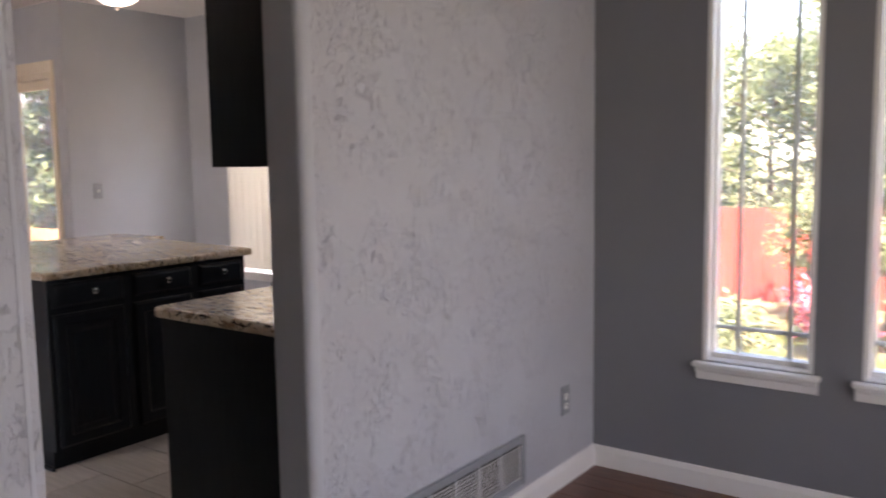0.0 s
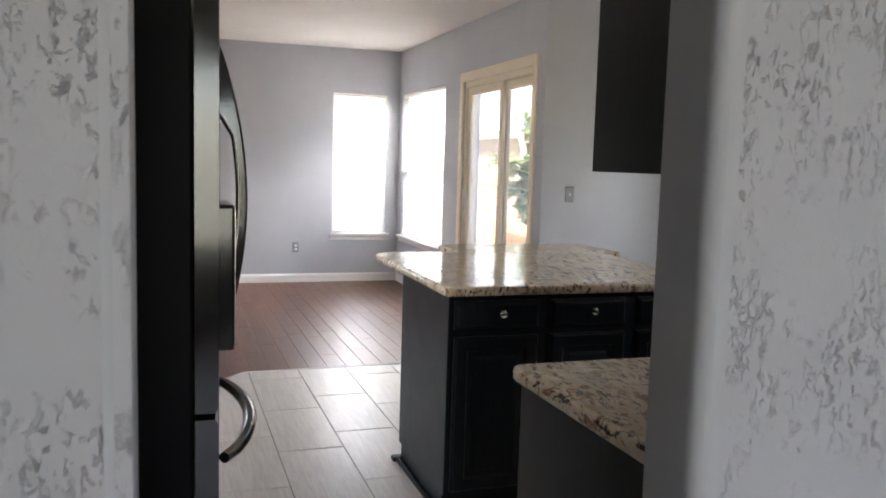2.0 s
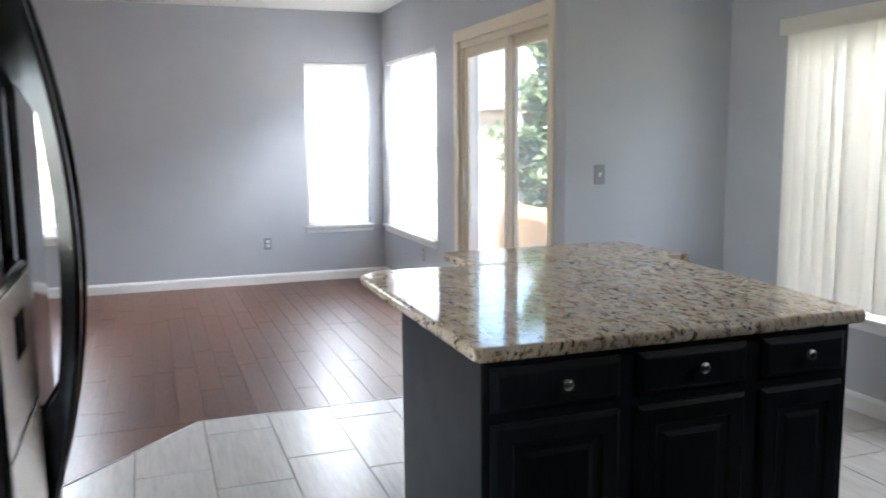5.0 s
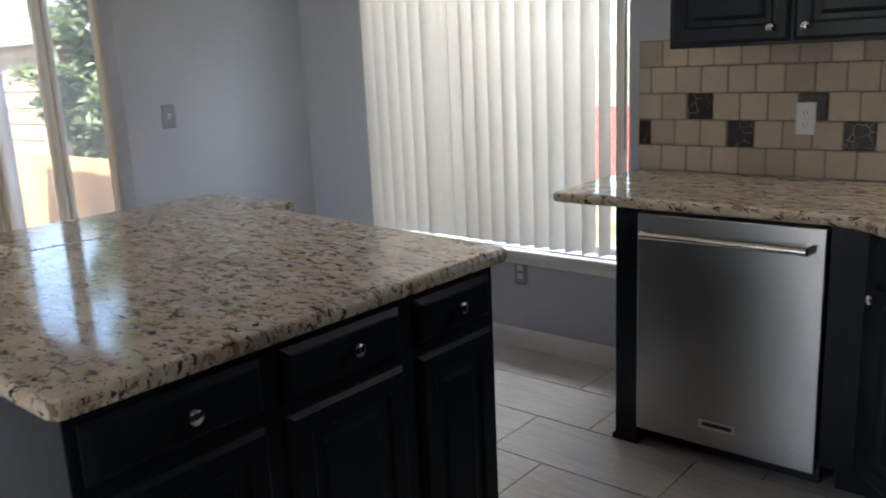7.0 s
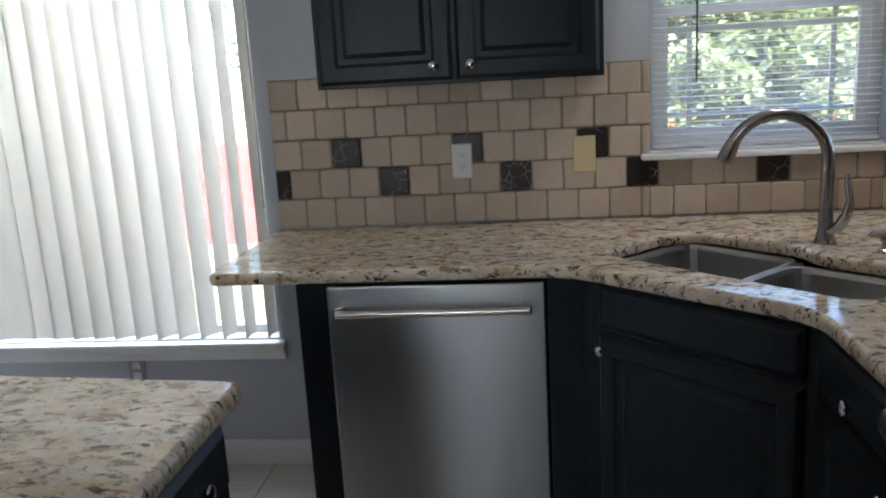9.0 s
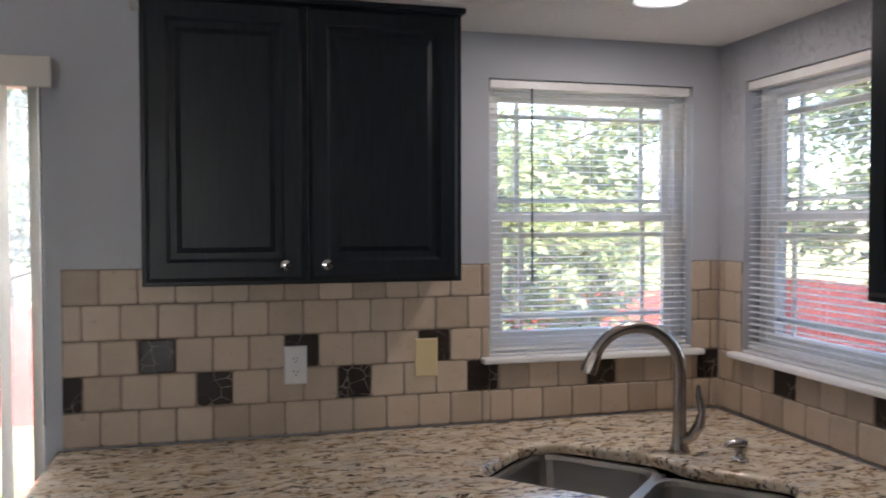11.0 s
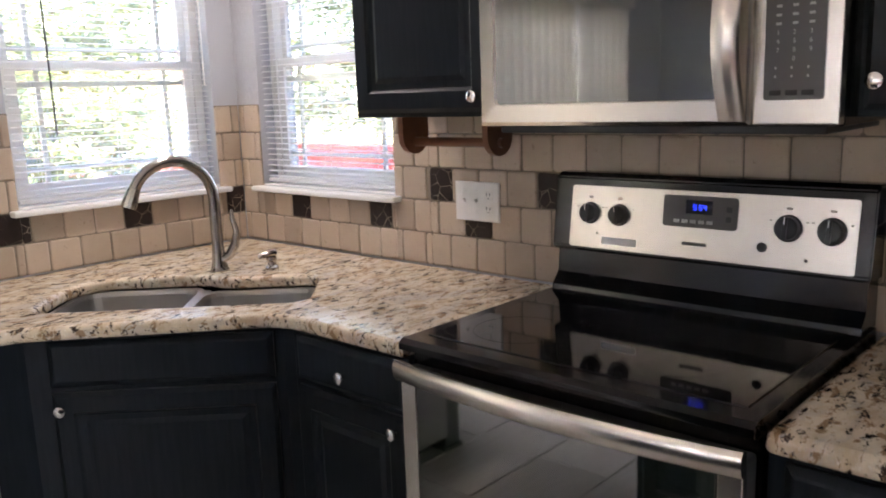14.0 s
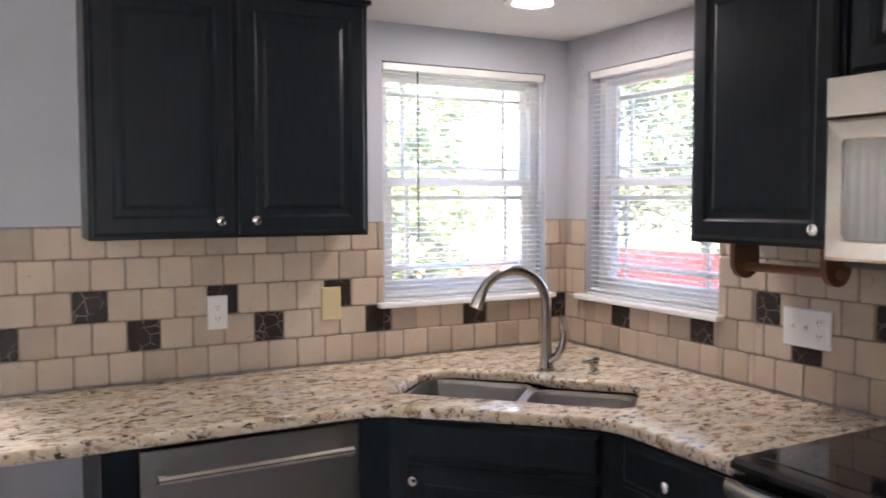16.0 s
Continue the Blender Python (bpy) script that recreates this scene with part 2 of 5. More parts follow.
n.bump(n.noise(60, 3), 0.08, 0.001)
TRIM = n.mat

n = Nodes("black_cabinet_paint", 0.3, base=(0.008, 0.011, 0.014), spec=0.18)
grain = n.noise(30, 5, 0.6, n.stretch((3, 3, 0.25)))
n.color(n.mix(n.ramp(grain, [(0.3, 0.0), (0.75, 1.0)]), (0.009, 0.0125, 0.0165), (0.0165, 0.0215, 0.027)))
n.rough(n.noise(7, 4), 0.26, 0.42)
n.bump(grain, 0.12, 0.001)
CAB = n.mat


def granite(name):
    n = Nodes(name, 0.07, base=(0.6, 0.55, 0.47), spec=0.5)
    flow = n.stretch((1.0, 2.1, 1.5), (0, 0, 0.25))
    base = n.mix(n.ramp(n.noise(11, 5, 0.62, flow), [(0.36, 0.0), (0.62, 1.0)]), (0.58, 0.45, 0.30), (0.78, 0.68, 0.53))
    base = n.mix(n.ramp(n.noise(5, 5, 0.65, flow, 0.6), [(0.52, 0.0), (0.62, 0.7)]), base, (0.55, 0.50, 0.44))
    base = n.mix(n.ramp(n.noise(19, 6, 0.68, flow, 0.7), [(0.555, 0.0), (0.585, 0.9)]), base, (0.30, 0.185, 0.10))
    flake = n.mix(n.ramp(n.noise(6, 3, 0.5), [(0.4, 0.0), (0.6, 1.0)]), n.noise(25, 6, 0.7, n.stretch((1, 2.2, 1.6), (0, 0, 0.12)), 0.3), n.noise(36, 6, 0.7, n.stretch((1, 1.9, 1.5), (0, 0, -0.25)), 0.3))
    base = n.mix(n.ramp(flake, [(0.55, 0.0), (0.572, 1.0)]), base, (0.06, 0.042, 0.034))
    base = n.mix(n.ramp(n.noise(70, 3), [(0.61, 0.0), (0.7, 0.6)]), base, (0.86, 0.82, 0.74))
    n.color(base)
    n.rough(n.noise(20, 3), 0.05, 0.12)
    n.bump(n.noise(120, 3), 0.02, 0.0005)
    return n.mat


GRANITE = granite("speckled_granite")

n = Nodes("travertine", 0.55, base=(0.62, 0.52, 0.40))
v, rnd = n.shift()
tone = n.mix(n.noise(9, 5, 0.6, v), (0.43, 0.34, 0.255), (0.58, 0.485, 0.39))
tone = n.mix(n.ramp(n.noise(45, 4, 0.7, v), [(0.62, 0.0), (0.72, 0.8)]), tone, (0.33, 0.25, 0.18))
vary = n.ramp(rnd, [(0.0, (0.76, 0.73, 0.70)), (0.35, (0.95, 0.92, 0.88)), (0.7, (1.0, 0.98, 0.95)), (1.0, (1.1, 1.07, 1.03))])
n.color(n.mix(1.0, tone, vary, "MULTIPLY"))
n.bump(n.noise(55, 5, 0.7, v), 0.3, 0.0015)
n.rough(n.noise(12, 3, 0.5, v), 0.4, 0.65)
TRAV = n.mat

n = Nodes("almond_vinyl", 0.35, base=(0.78, 0.68, 0.52))
n.color(n.mix(n.noise(20, 3), (0.74, 0.64, 0.49), (0.8, 0.71, 0.56)))
ALMOND = n.mat

n = Nodes("dark_marble", 0.3, base=(0.05, 0.035, 0.03), spec=0.2)
v, rnd = n.shift()
crack = n.cells(22, n.stretch((1, 1, 1), (0.3, 0.2, 0.4), v), "DISTANCE_TO_EDGE")
dark = n.mix(n.noise(14, 5, 0.65, v), (0.007, 0.0065, 0.008), (0.055, 0.038, 0.031))
veins = n.mix(n.ramp(n.noise(9, 3, 0.5, v), [(0.45, 0.0), (0.6, 1.0)]), 0.0, n.ramp(crack, [(0.0, 1.0), (0.03, 0.0)]))
n.color(n.mix(veins, dark, (0.42, 0.36, 0.3)))
DARKTILE = n.mat

n = Nodes("sanded_grout", 0.9, base=(0.38, 0.33, 0.27), spec=0.2)
n.color(n.mix(n.noise(70, 4), (0.19, 0.155, 0.12), (0.30, 0.255, 0.205)))
n.bump(n.noise(300, 3), 0.4, 0.001)
GROUT = n.mat

n = Nodes("floor_porcelain", 0.3, base=(0.52, 0.49, 0.45))
v, rnd = n.shift()
streak = n.noise(6, 6, 0.65, n.stretch((0.8, 9, 1), (0, 0, 0), v), 0.4)
tone = n.mix(n.ramp(streak, [(0.3, 0.0), (0.7, 1.0)]), (0.50, 0.475, 0.445), (0.68, 0.65, 0.61))
vary = n.ramp(rnd, [(0.0, 0.92), (1.0, 1.06)])
n.color(n.mix(1.0, tone, vary, "MULTIPLY"))
n.rough(streak, 0.26, 0.36)
n.bump(streak, 0.03, 0.0006)
FTILE = n.mat

n = Nodes("floor_grout", 0.9, base=(0.2, 0.185, 0.17), spec=0.2)
n.color(n.mix(n.noise(50, 3), (0.15, 0.14, 0.13), (0.25, 0.23, 0.21)))
FGROUT = n.mat

n = Nodes("hand_scraped_wood", 0.28, base=(0.14, 0.06, 0.035))
v, rnd = n.shift()
grain = n.noise(7, 6, 0.65, n.stretch((1.2, 14, 6), (0, 0, 0), v), 0.5)
tone = n.mix(n.ramp(grain, [(0.25, 0.0), (0.75, 1.0)]), (0.075, 0.03, 0.019), (0.2, 0.083, 0.047))
vary = n.ramp(rnd, [(0.0, 0.85), (1.0, 1.12)])
n.color(n.mix(1.0, tone, vary, "MULTIPLY"))
scrape = n.noise(14, 4, 0.6, n.stretch((1, 3.2, 1), (0, 0, 0), v))
n.rough(scrape, 0.27, 0.36)
n.bump(n.mix(0.3, scrape, grain), 0.34, 0.002)
WOOD = n.mat

n = Nodes("brushed_stainless", 0.27, 1.0, base=(0.60, 0.57, 0.53))
line = n.noise(10, 3, 0.6, n.stretch((0.4, 0.4, 40)))
n.color(n.mix(n.noise(3, 3), (0.71, 0.66, 0.595), (0.79, 0.74, 0.67)))
n.rough(line, 0.25, 0.28)
STEEL = n.mat

n = Nodes("upright_brushed_steel", 0.3, 1.0, base=(0.7, 0.68, 0.65))
line = n.noise(10, 3, 0.6, n.stretch((40, 40, 0.4)))
n.color(n.mix(n.noise(3, 3), (0.36, 0.355, 0.345), (0.42, 0.41, 0.40)))
n.rough(line, 0.30, 0.315)
n.p.inputs["Anisotropic"].default_value = 0.65
n.link(n.node("ShaderNodeCombineXYZ", Z=1.0).outputs[0], n.p.inputs["Tangent"])
STEELV = n.mat

n = Nodes("sink_steel", 0.33, 1.0, base=(0.46, 0.45, 0.43))
n.rough(n.noise(25, 4), 0.26, 0.42)
SINK = n.mat

n = Nodes("brushed_nickel", 0.24, 1.0, base=(0.42, 0.39, 0.36))
n.rough(n.noise(40, 3), 0.18, 0.3)
NICKEL = n.mat

n = Nodes("polished_chrome", 0.1, 1.0, base=(0.78, 0.77, 0.75))
n.rough(n.noise(40, 3), 0.07, 0.16)
CHROME = n.mat

n = Nodes("black_enamel", 0.09, base=(0.006, 0.006, 0.007))
n.rough(n.noise(9, 4), 0.06, 0.16)
ENAMEL = n.mat

n = Nodes("black_textured_steel", 0.5, base=(0.005, 0.0055, 0.007), spec=0.08)
n.rough(n.noise(60, 4), 0.42, 0.58)
n.bump(n.noise(320, 3), 0.15, 0.0006)
SIDEWALL = n.mat

n = Nodes("black_glass", 0.035, base=(0.004, 0.004, 0.005), spec=0.6)
n.rough(n.noise(6, 4), 0.03, 0.06)
BGLASS = n.mat

n = Nodes("oven_door_glass", 0.03, base=(0.02, 0.028, 0.022), spec=1.0)
n.rough(n.noise(6, 4), 0.02, 0.05)
n.p.inputs["IOR"].default_value = 1.75
OVENGLASS = n.mat

n = Nodes("charcoal_plastic", 0.4, base=(0.03, 0.03, 0.033))
n.rough(n.noise(40, 3), 0.33, 0.48)
CHAR = n.mat

n = Nodes("grey_keypad_film", 0.3, base=(0.085, 0.083, 0.08))
n.rough(n.noise(40, 3), 0.26, 0.36)
KEYPAD = n.mat

n = Nodes("white_plastic", 0.35, base=(0.78, 0.77, 0.74))
n.color(n.mix(n.noise(30, 3), (0.72, 0.71, 0.68), (0.8, 0.79, 0.77)))
WPLAST = n.mat

n = Nodes("ivory_plastic", 0.4, base=(0.62, 0.5, 0.28))
n.color(n.mix(n.noise(30, 3), (0.58, 0.46, 0.25), (0.66, 0.54, 0.31)))
IVORY = n.mat

n = Nodes("grey_painted_plate", 0.42, base=(0.25, 0.265, 0.28))
n.color(n.mix(n.noise(30, 3), (0.22, 0.235, 0.25), (0.28, 0.295, 0.31)))
GPLATE = n.mat

n = Nodes("dark_slot", 0.7, base=(0.015, 0.014, 0.013))
n.rough(n.noise(50, 2), 0.6, 0.8)
SLOT = n.mat

n = Nodes("faint_grey_print", 0.6, base=(0.42, 0.41, 0.4))
n.rough(n.noise(50, 2), 0.5, 0.7)
PRINT = n.mat

n = Nodes("walnut_stain", 0.35, base=(0.16, 0.06, 0.028))
grain = n.noise(30, 5, 0.6, n.stretch((6, 0.6, 6)))
n.color(n.mix(grain, (0.09, 0.032, 0.016), (0.23, 0.09, 0.04)))
n.bump(grain, 0.1, 0.001)
WALNUT = n.mat


def sheet(name, base, through_part, rough=0.5):
    """Thin plastic that lets part of the light through."""
    n = Nodes(name, rough, base=base)
    n.color(n.mix(n.noise(12, 3), tuple(c * 0.95 for c in base), base))
    tr = n.t.nodes.new("ShaderNodeBsdfTranslucent")
    tr.inputs[0].default_value = (*base, 1)
    mix = n.t.nodes.new("ShaderNodeMixShader")
    mix.inputs[0].default_value = through_part
    n.link(n.p.outputs[0], mix.inputs[1])
    n.link(tr.outputs[0], mix.inputs[2])
    n.link(mix.outputs[0], n.t.nodes["Material Output"].inputs[0])
    return n.mat


SLAT = sheet("white_vinyl_slat", (0.86, 0.86, 0.85), 0.5)
VANE = sheet("cream_vinyl_vane", (0.83, 0.81, 0.755), 0.34)

n = Nodes("window_glass", 0.02)
clear = n.t.nodes.new("ShaderNodeBsdfTransparent")
clear.inputs[0].default_value = (0.93, 0.95, 0.94, 1)
gloss = n.t.nodes.new("ShaderNodeBsdfGlossy")
gloss.inputs["Roughness"].default_value = 0.02
edge = n.node("ShaderNodeLayerWeight", Blend=0.5)
power = n.node("ShaderNodeMath")
power.operation = "POWER"
power.inputs[1].default_value = 4.0
n.link(edge.outputs["Facing"], power.inputs[0])
fres = n.node("ShaderNodeMapRange", To_Min=0.03, To_Max=0.9)
n.link(power.outputs[0], fres.inputs[0])
mixg = n.t.nodes.new("ShaderNodeMixShader")
n.link(fres.outputs[0], mixg.inputs[0])
n.link(clear.outputs[0], mixg.inputs[1])
n.link(gloss.outputs[0], mixg.inputs[2])
# bright haze of the washed-out view, mixed into the glass in soft blotches
haze = n.t.nodes.new("ShaderNodeBsdfTranslucent")
haze.inputs[0].default_value = (0.85, 0.87, 0.9, 1)
haze_mix = n.t.nodes.new("ShaderNodeMixShader")
n.link(n.ramp(n.noise(3, 4), [(0.3, 0.05), (0.7, 0.11)]), haze_mix.inputs[0])
n.link(mixg.outputs[0], haze_mix.inputs[1])
n.link(haze.outputs[0], haze_mix.inputs[2])
n.link(haze_mix.outputs[0], n.t.nodes["Material Output"].inputs[0])
GLASS = n.mat


def glow(name, color, strength):
    n = Nodes(name, 0.4, base=color)
    n.p.inputs["Emission Color"].default_value = (*color, 1)
    n.p.inputs["Emission Strength"].default_value = strength
    return n.mat


LED = glow("led_lens", (1.0, 0.97, 0.92), 1.5)
DOME = glow("frosted_dome_glass", (1.0, 0.9, 0.76), 0.6)
BLUE = glow("blue_display_digit", (0.02, 0.06, 1.0), 0.12)

# ---- the setting ----
CEIL_Z = 2.63
WX, SY, SD_Y = -8.1, -7.0, -1.12      # living room west wall, south wall, wall with the sliding door
NOOK_X = -4.24
DIN_Y, DIN_X = -1.19, 0.17            # dining room: north wall and the room face of the partition

GROUND_Z = -0.6

# floors: mortar beds below, the pieces are laid at the end of the file
tagged(part("floor_1", box(NOOK_X, 0.10, -4.4, 0.0, -0.12, -0.004), FGROUT), "grey grout bed of the kitchen tile floor", "floor", "", "structure")
floor_tiled = bpy.data.objects["floor_1"]
floor_wood = tagged(part("floor_2", box(WX, NOOK_X, SY, SD_Y, -0.12, -0.006), SLOT), "dark underlay of the living room wood floor", "floor", "", "structure")
floor_dining = tagged(part("floor_3", box(0.10, 4.6, SY, DIN_Y, -0.12, -0.006), SLOT), "dark underlay of the dining room wood floor", "floor", "", "structure")
tagged(part("floor_4", box(NOOK_X, 0.10, SY, -4.4, -0.12, -0.006), WOOD), "dark hand-scraped wood floor in the hall", "floor", "", "structure")

# kitchen north wall, with the blind window and the sink window
wall("wall_north", put(-4.264, 0, 0), 4.264, CEIL_Z, 0.16, [(0.584, 2.064, 0.50, 2.0), (3.407, 4.154, 1.13, 2.04)], PAINT, "smooth grey painted kitchen wall with two windows")
# kitchen east wall: corner window outside, then the partition to the dining room
wall("wall_east", put(0, 0, 0, -90), 2.914, CEIL_Z, DIN_X, [(0.14, 0.86, 1.13, 2.04)], KNOCK, "textured grey partition wall behind the stove")
wall("wall_east_south", put(0, -3.70, 0, -90), 3.30, CEIL_Z, DIN_X, [], KNOCK, "textured grey wall beside the kitchen doorway")
tagged(part("wall_east_header", box(0, DIN_X, -3.70, -2.95, 2.45, CEIL_Z), KNOCK), "grey header above the kitchen doorway", "wall", "", "structure")
# smooth bull-nosed ends of the partition
for name, y, s, taper in (("trim_jamb_north", -2.95, -1, -0.028), ("trim_jamb_south", -3.70, 1, -0.010)):
    pts = [(0.0, 0.012), (-0.003, 0.0), (0.004, -0.004)] + [(0.138 + 0.034 * math.sin(a), -0.004 + 0.034 * (1 - math.cos(a))) for a in (k * math.pi / 16 for k in range(9))]
    pts = [(x, d - taper * (1 - x / DIN_X)) for x, d in pts[1:]]
    pts = [(0.0, 0.037)] + pts + [(0.1715, 0.037)] if s < 0 else [(0.0, 0.012)] + pts
    bm = rings([[(x, y - s * d, z) for x, d in pts] for z in (0.0, 2.449)])
    tagged(part(name, bm, PAINT), "smooth grey rounded end of the partition wall", "wall trim", "", "structure")
# nook west wall and living room north wall
tagged(part("wall_nook_west", box(NOOK_X - 0.14, NOOK_X, SD_Y, 0.16, -0.12, CEIL_Z), PAINT), "smooth grey wall with a light switch", "wall", "", "structure")
wall("wall_living_north", put(WX, SD_Y, 0), NOOK_X - 0.14 - WX, CEIL_Z, 0.16, [(0.13, 1.64, 0.555, 2.14), (2.17, 3.67, 0.02, 2.115)], PAINT, "grey living room wall with a window and a sliding door")
wall("wall_west", put(WX, SY, 0, 90), SD_Y + 0.16 - SY, CEIL_Z, 0.16, [(2.20, 2.88, 0.555, 2.135), (5.105, 5.74, 0.555, 2.135)], PAINT, "grey living room wall with two blind-covered windows")
wall("wall_south", put(4.76, SY, 0, 180), 4.76 - WX + 0.16, CEIL_Z, 0.16, [(6.96, 7.96, 0.3, 2.2)], PAINT, "plain grey wall closing the house, with one tall window")
tagged(part("wall_kitchen_south", box(-1.75, 0, -4.52, -4.38, 0, CEIL_Z), PAINT), "grey wall behind the refrigerator and pantry", "wall", "", "structure")
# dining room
wall("wall_dining_north", put(DIN_X, DIN_Y, 0), 4.45, CEIL_Z, 0.16, [(0.492, 0.922, 0.55, 2.33), (1.092, 1.522, 0.55, 2.33), (1.692, 2.122, 0.55, 2.33)], BACKLITPAINT, "grey dining room wall with tall windows, backlit shade in its colour")
wall("wall_dining_east", put(4.6, DIN_Y + 0.16, 0, -90), DIN_Y + 0.16 - SY, CEIL_Z, 0.16, [(1.87, 3.47, 0.6, 2.2)], KNOCK, "textured grey dining room wall with an added wide window")
# ceilings
tagged(part("ceiling", box(WX - 0.16, NOOK_X, SY, SD_Y + 0.16, CEIL_Z, CEIL_Z + 0.12), CEIL), "white textured living room ceiling", "ceiling", "", "structure")
tagged(part("ceiling", box(NOOK_X, DIN_X, SY, 0.16, CEIL_Z, CEIL_Z + 0.12), CEIL), "white textured kitchen ceiling", "ceiling", "", "structure")
tagged(part("ceiling", box(DIN_X, 4.76, SY, DIN_Y + 0.16, CEIL_Z, CEIL_Z + 0.12), CEIL), "white textured dining room ceiling", "ceiling", "", "structure")
# soffit over the wall cabinets, cut across the corner
SOF = 2.185
bm = bmesh.new()
plan = [(-1.95, -0.001), (-1.95, -0.32), (-0.95, -0.32), (-0.32, -0.95), (-0.32, -2.94), (-0.001, -2.94), (-0.001, -0.001)]
rings([[(x, y, SOF) for x, y in plan], [(x, y, CEIL_Z - 0.001) for x, y in plan]], bm=bm)
tagged(part("ceiling_soffit", bm, CEIL), "white textured soffit above the kitchen cabinets", "ceiling", "", "structure")


def baseboard(name, x0, y0, x1, y1, side, h=0.095):
    """A moulded board from point to point; side +1 has the room on its left."""
    a, b = Vector((x0, y0, 0)), Vector((x1, y1, 0))
    d = (b - a).normalized()
    nrm = Vector((-d.y, d.x, 0)) * side
    prof = [(0.0, 0.0), (0.014, 0.0), (0.014, h - 0.022), (0.010, h - 0.012), (0.006, h - 0.004), (0.0, h)]
    bm = rings([[p + nrm * o + Vector((0, 0, z)) for o, z in prof] for p in (a, b)])
    return tagged(part(name, bm, TRIM), "white painted moulded baseboard", "baseboard", "", "structure")


baseboard("baseboard", WX, SD_Y - 0.002, WX, -6.9, 1)
baseboard("baseboard", -6.01, SD_Y, WX, SD_Y, 1)
baseboard("baseboard", NOOK_X, 0, NOOK_X, SD_Y, 1)
baseboard("baseboard", -1.92, 0, NOOK_X, 0, 1)
baseboard("baseboard", DIN_X, -2.93, DIN_X, DIN_Y, -1)
baseboard("baseboard", DIN_X, DIN_Y, 4.6, DIN_Y, -1)
baseboard("baseboard", DIN_X, -6.9, DIN_X, -3.69, -1)


# ---- windows ----
def window(name, m, w, h, label, bars_v=(), bars_h=(), hung=True, depth=0.10, stool=True, apron=True, casing=False, frame_w=0.035):
    """A window in an opening w by h: frame, sashes, grille bars, panes, sill. m: the opening's lower left corner on the room face."""
    root = thing(name, m.translation, label, "window", "", "structure")
    y0, y1 = depth - 0.035, depth + 0.03

    def ring(a, b, c, d, t, ya, yb, bm=None):
        bm = bm or bmesh.new()
        box(a, a + t, ya, yb, c, d, bm=bm)
        box(b - t, b, ya, yb, c, d, bm=bm)
        box(a + t, b - t, ya, yb, c, c + t, bm=bm)
        box(a + t, b - t, ya, yb, d - t, d, bm=bm)
        return bm

    part("window_frame", ring(0, w, 0, h, frame_w, y0, y1), TRIM, root, "white vinyl frame", m)
    f = frame_w
    if hung:
        mid = h * 0.5
        part("lower_sash", ring(f, w - f, f, mid + 0.02, 0.035, y0 + 0.006, y0 + 0.03), TRIM, root, "", m)
        part("upper_sash", ring(f, w - f, mid - 0.015, h - f, 0.028, y0 + 0.034, y0 + 0.058), TRIM, root, "", m)
        panes = [(f + 0.035, w - f - 0.035, f + 0.035, mid - 0.015, y0 + 0.018), (f + 0.028, w - f - 0.028, mid + 0.013, h - f - 0.028, y0 + 0.046)]
    else:
        panes = [(f, w - f, f, h - f, y0 + 0.03)]
    for a, b, c, d, y in panes:
        pane = part("pane", box(a, b, y - 0.003, y + 0.003, c, d), GLASS, root, "clear glass", m)
        pane.visible_shadow = False
        for fx in bars_v:
            x = a + fx * (b - a)
            part("grille_bar", box(x - 0.008, x + 0.008, y + 0.004, y + 0.014, c, d), TRIM, root, "", m)
        for fz in bars_h:
            z = c + fz * (d - c)
            part("grille_bar", box(a, b, y + 0.005, y + 0.013, z - 0.008, z + 0.008), TRIM, root, "", m)
    if stool:
        bm = box(-0.03, w + 0.03, -0.045, 0.0, -0.022, -0.002, 0.006, 3)
        box(0.001, w - 0.001, 0.0, y0, -0.022 + 0.022, 0.006, bm=bm)
        part("window_sill", bm, TRIM, root, "white painted sill", m)
    if apron:
        bm = rings([[(x, 0, -0.022), (x, -0.03, -0.022), (x, -0.028, -0.034), (x, -0.018, -0.045), (x, -0.015, -0.075), (x, 0, -0.08)] for x in (-0.02, w + 0.02)])
        part("apron", bm, TRIM, root, "", m)
    if casing:
        part("casing", box(0.001, 0.02, 0.0, y0, 0.006, h - 0.001, bm=box(w - 0.02, w - 0.001, 0.0, y0, 0.006, h - 0.001)), TRIM, root, "", m)
    return root


N_WIN = put(-0.857, 0, 1.13)
E_WIN = put(0, -0.14, 1.13, -90)
window("window_1", N_WIN, 0.747, 0.91, "white double-hung window over the kitchen sink", (0.12, 0.88), (0.12, 0.88), apron=False)
window("window_2", E_WIN, 0.72, 0.91, "white double-hung window beside the sink corner", (0.12, 0.88), (0.12, 0.88), apron=False)
window("window_3", put(-3.68, 0, 0.50), 1.48, 1.50, "wide white window behind vertical blinds", (0.5,), (), hung=False)
window("window_4", put(-7.97, SD_Y, 0.555), 1.51, 1.585, "white living room window behind mini blinds", (), ())
window("window_5", put(WX, -1.895, 0.555, 90), 0.635, 1.58, "narrow white corner window behind mini blinds", (), ())
window("window_6", put(WX, -4.80, 0.555, 90), 0.68, 1.58, "narrow white living room window with blinds", (), ())
for k, x in enumerate((0.662, 1.262, 1.862)):
    window("window_%d" % (7 + k), put(x, DIN_Y, 0.55), 0.43, 1.78, "tall narrow white dining room window with grille bars", (0.24, 0.78), (0.06, 0.94), hung=False, depth=0.09, casing=True, frame_w=0.026)

window("window_11", put(-2.2, SY, 0.3, 180), 1.0, 1.9, "tall white hall window", (0.5,), (), hung=False)
# unseen window, added so that light reaches the dining room walls
window("window_10", put(4.6, -2.95, 0.6, -90), 1.6, 1.6, "wide white window, unseen, added to light the dining room", (0.5,), (), hung=False)


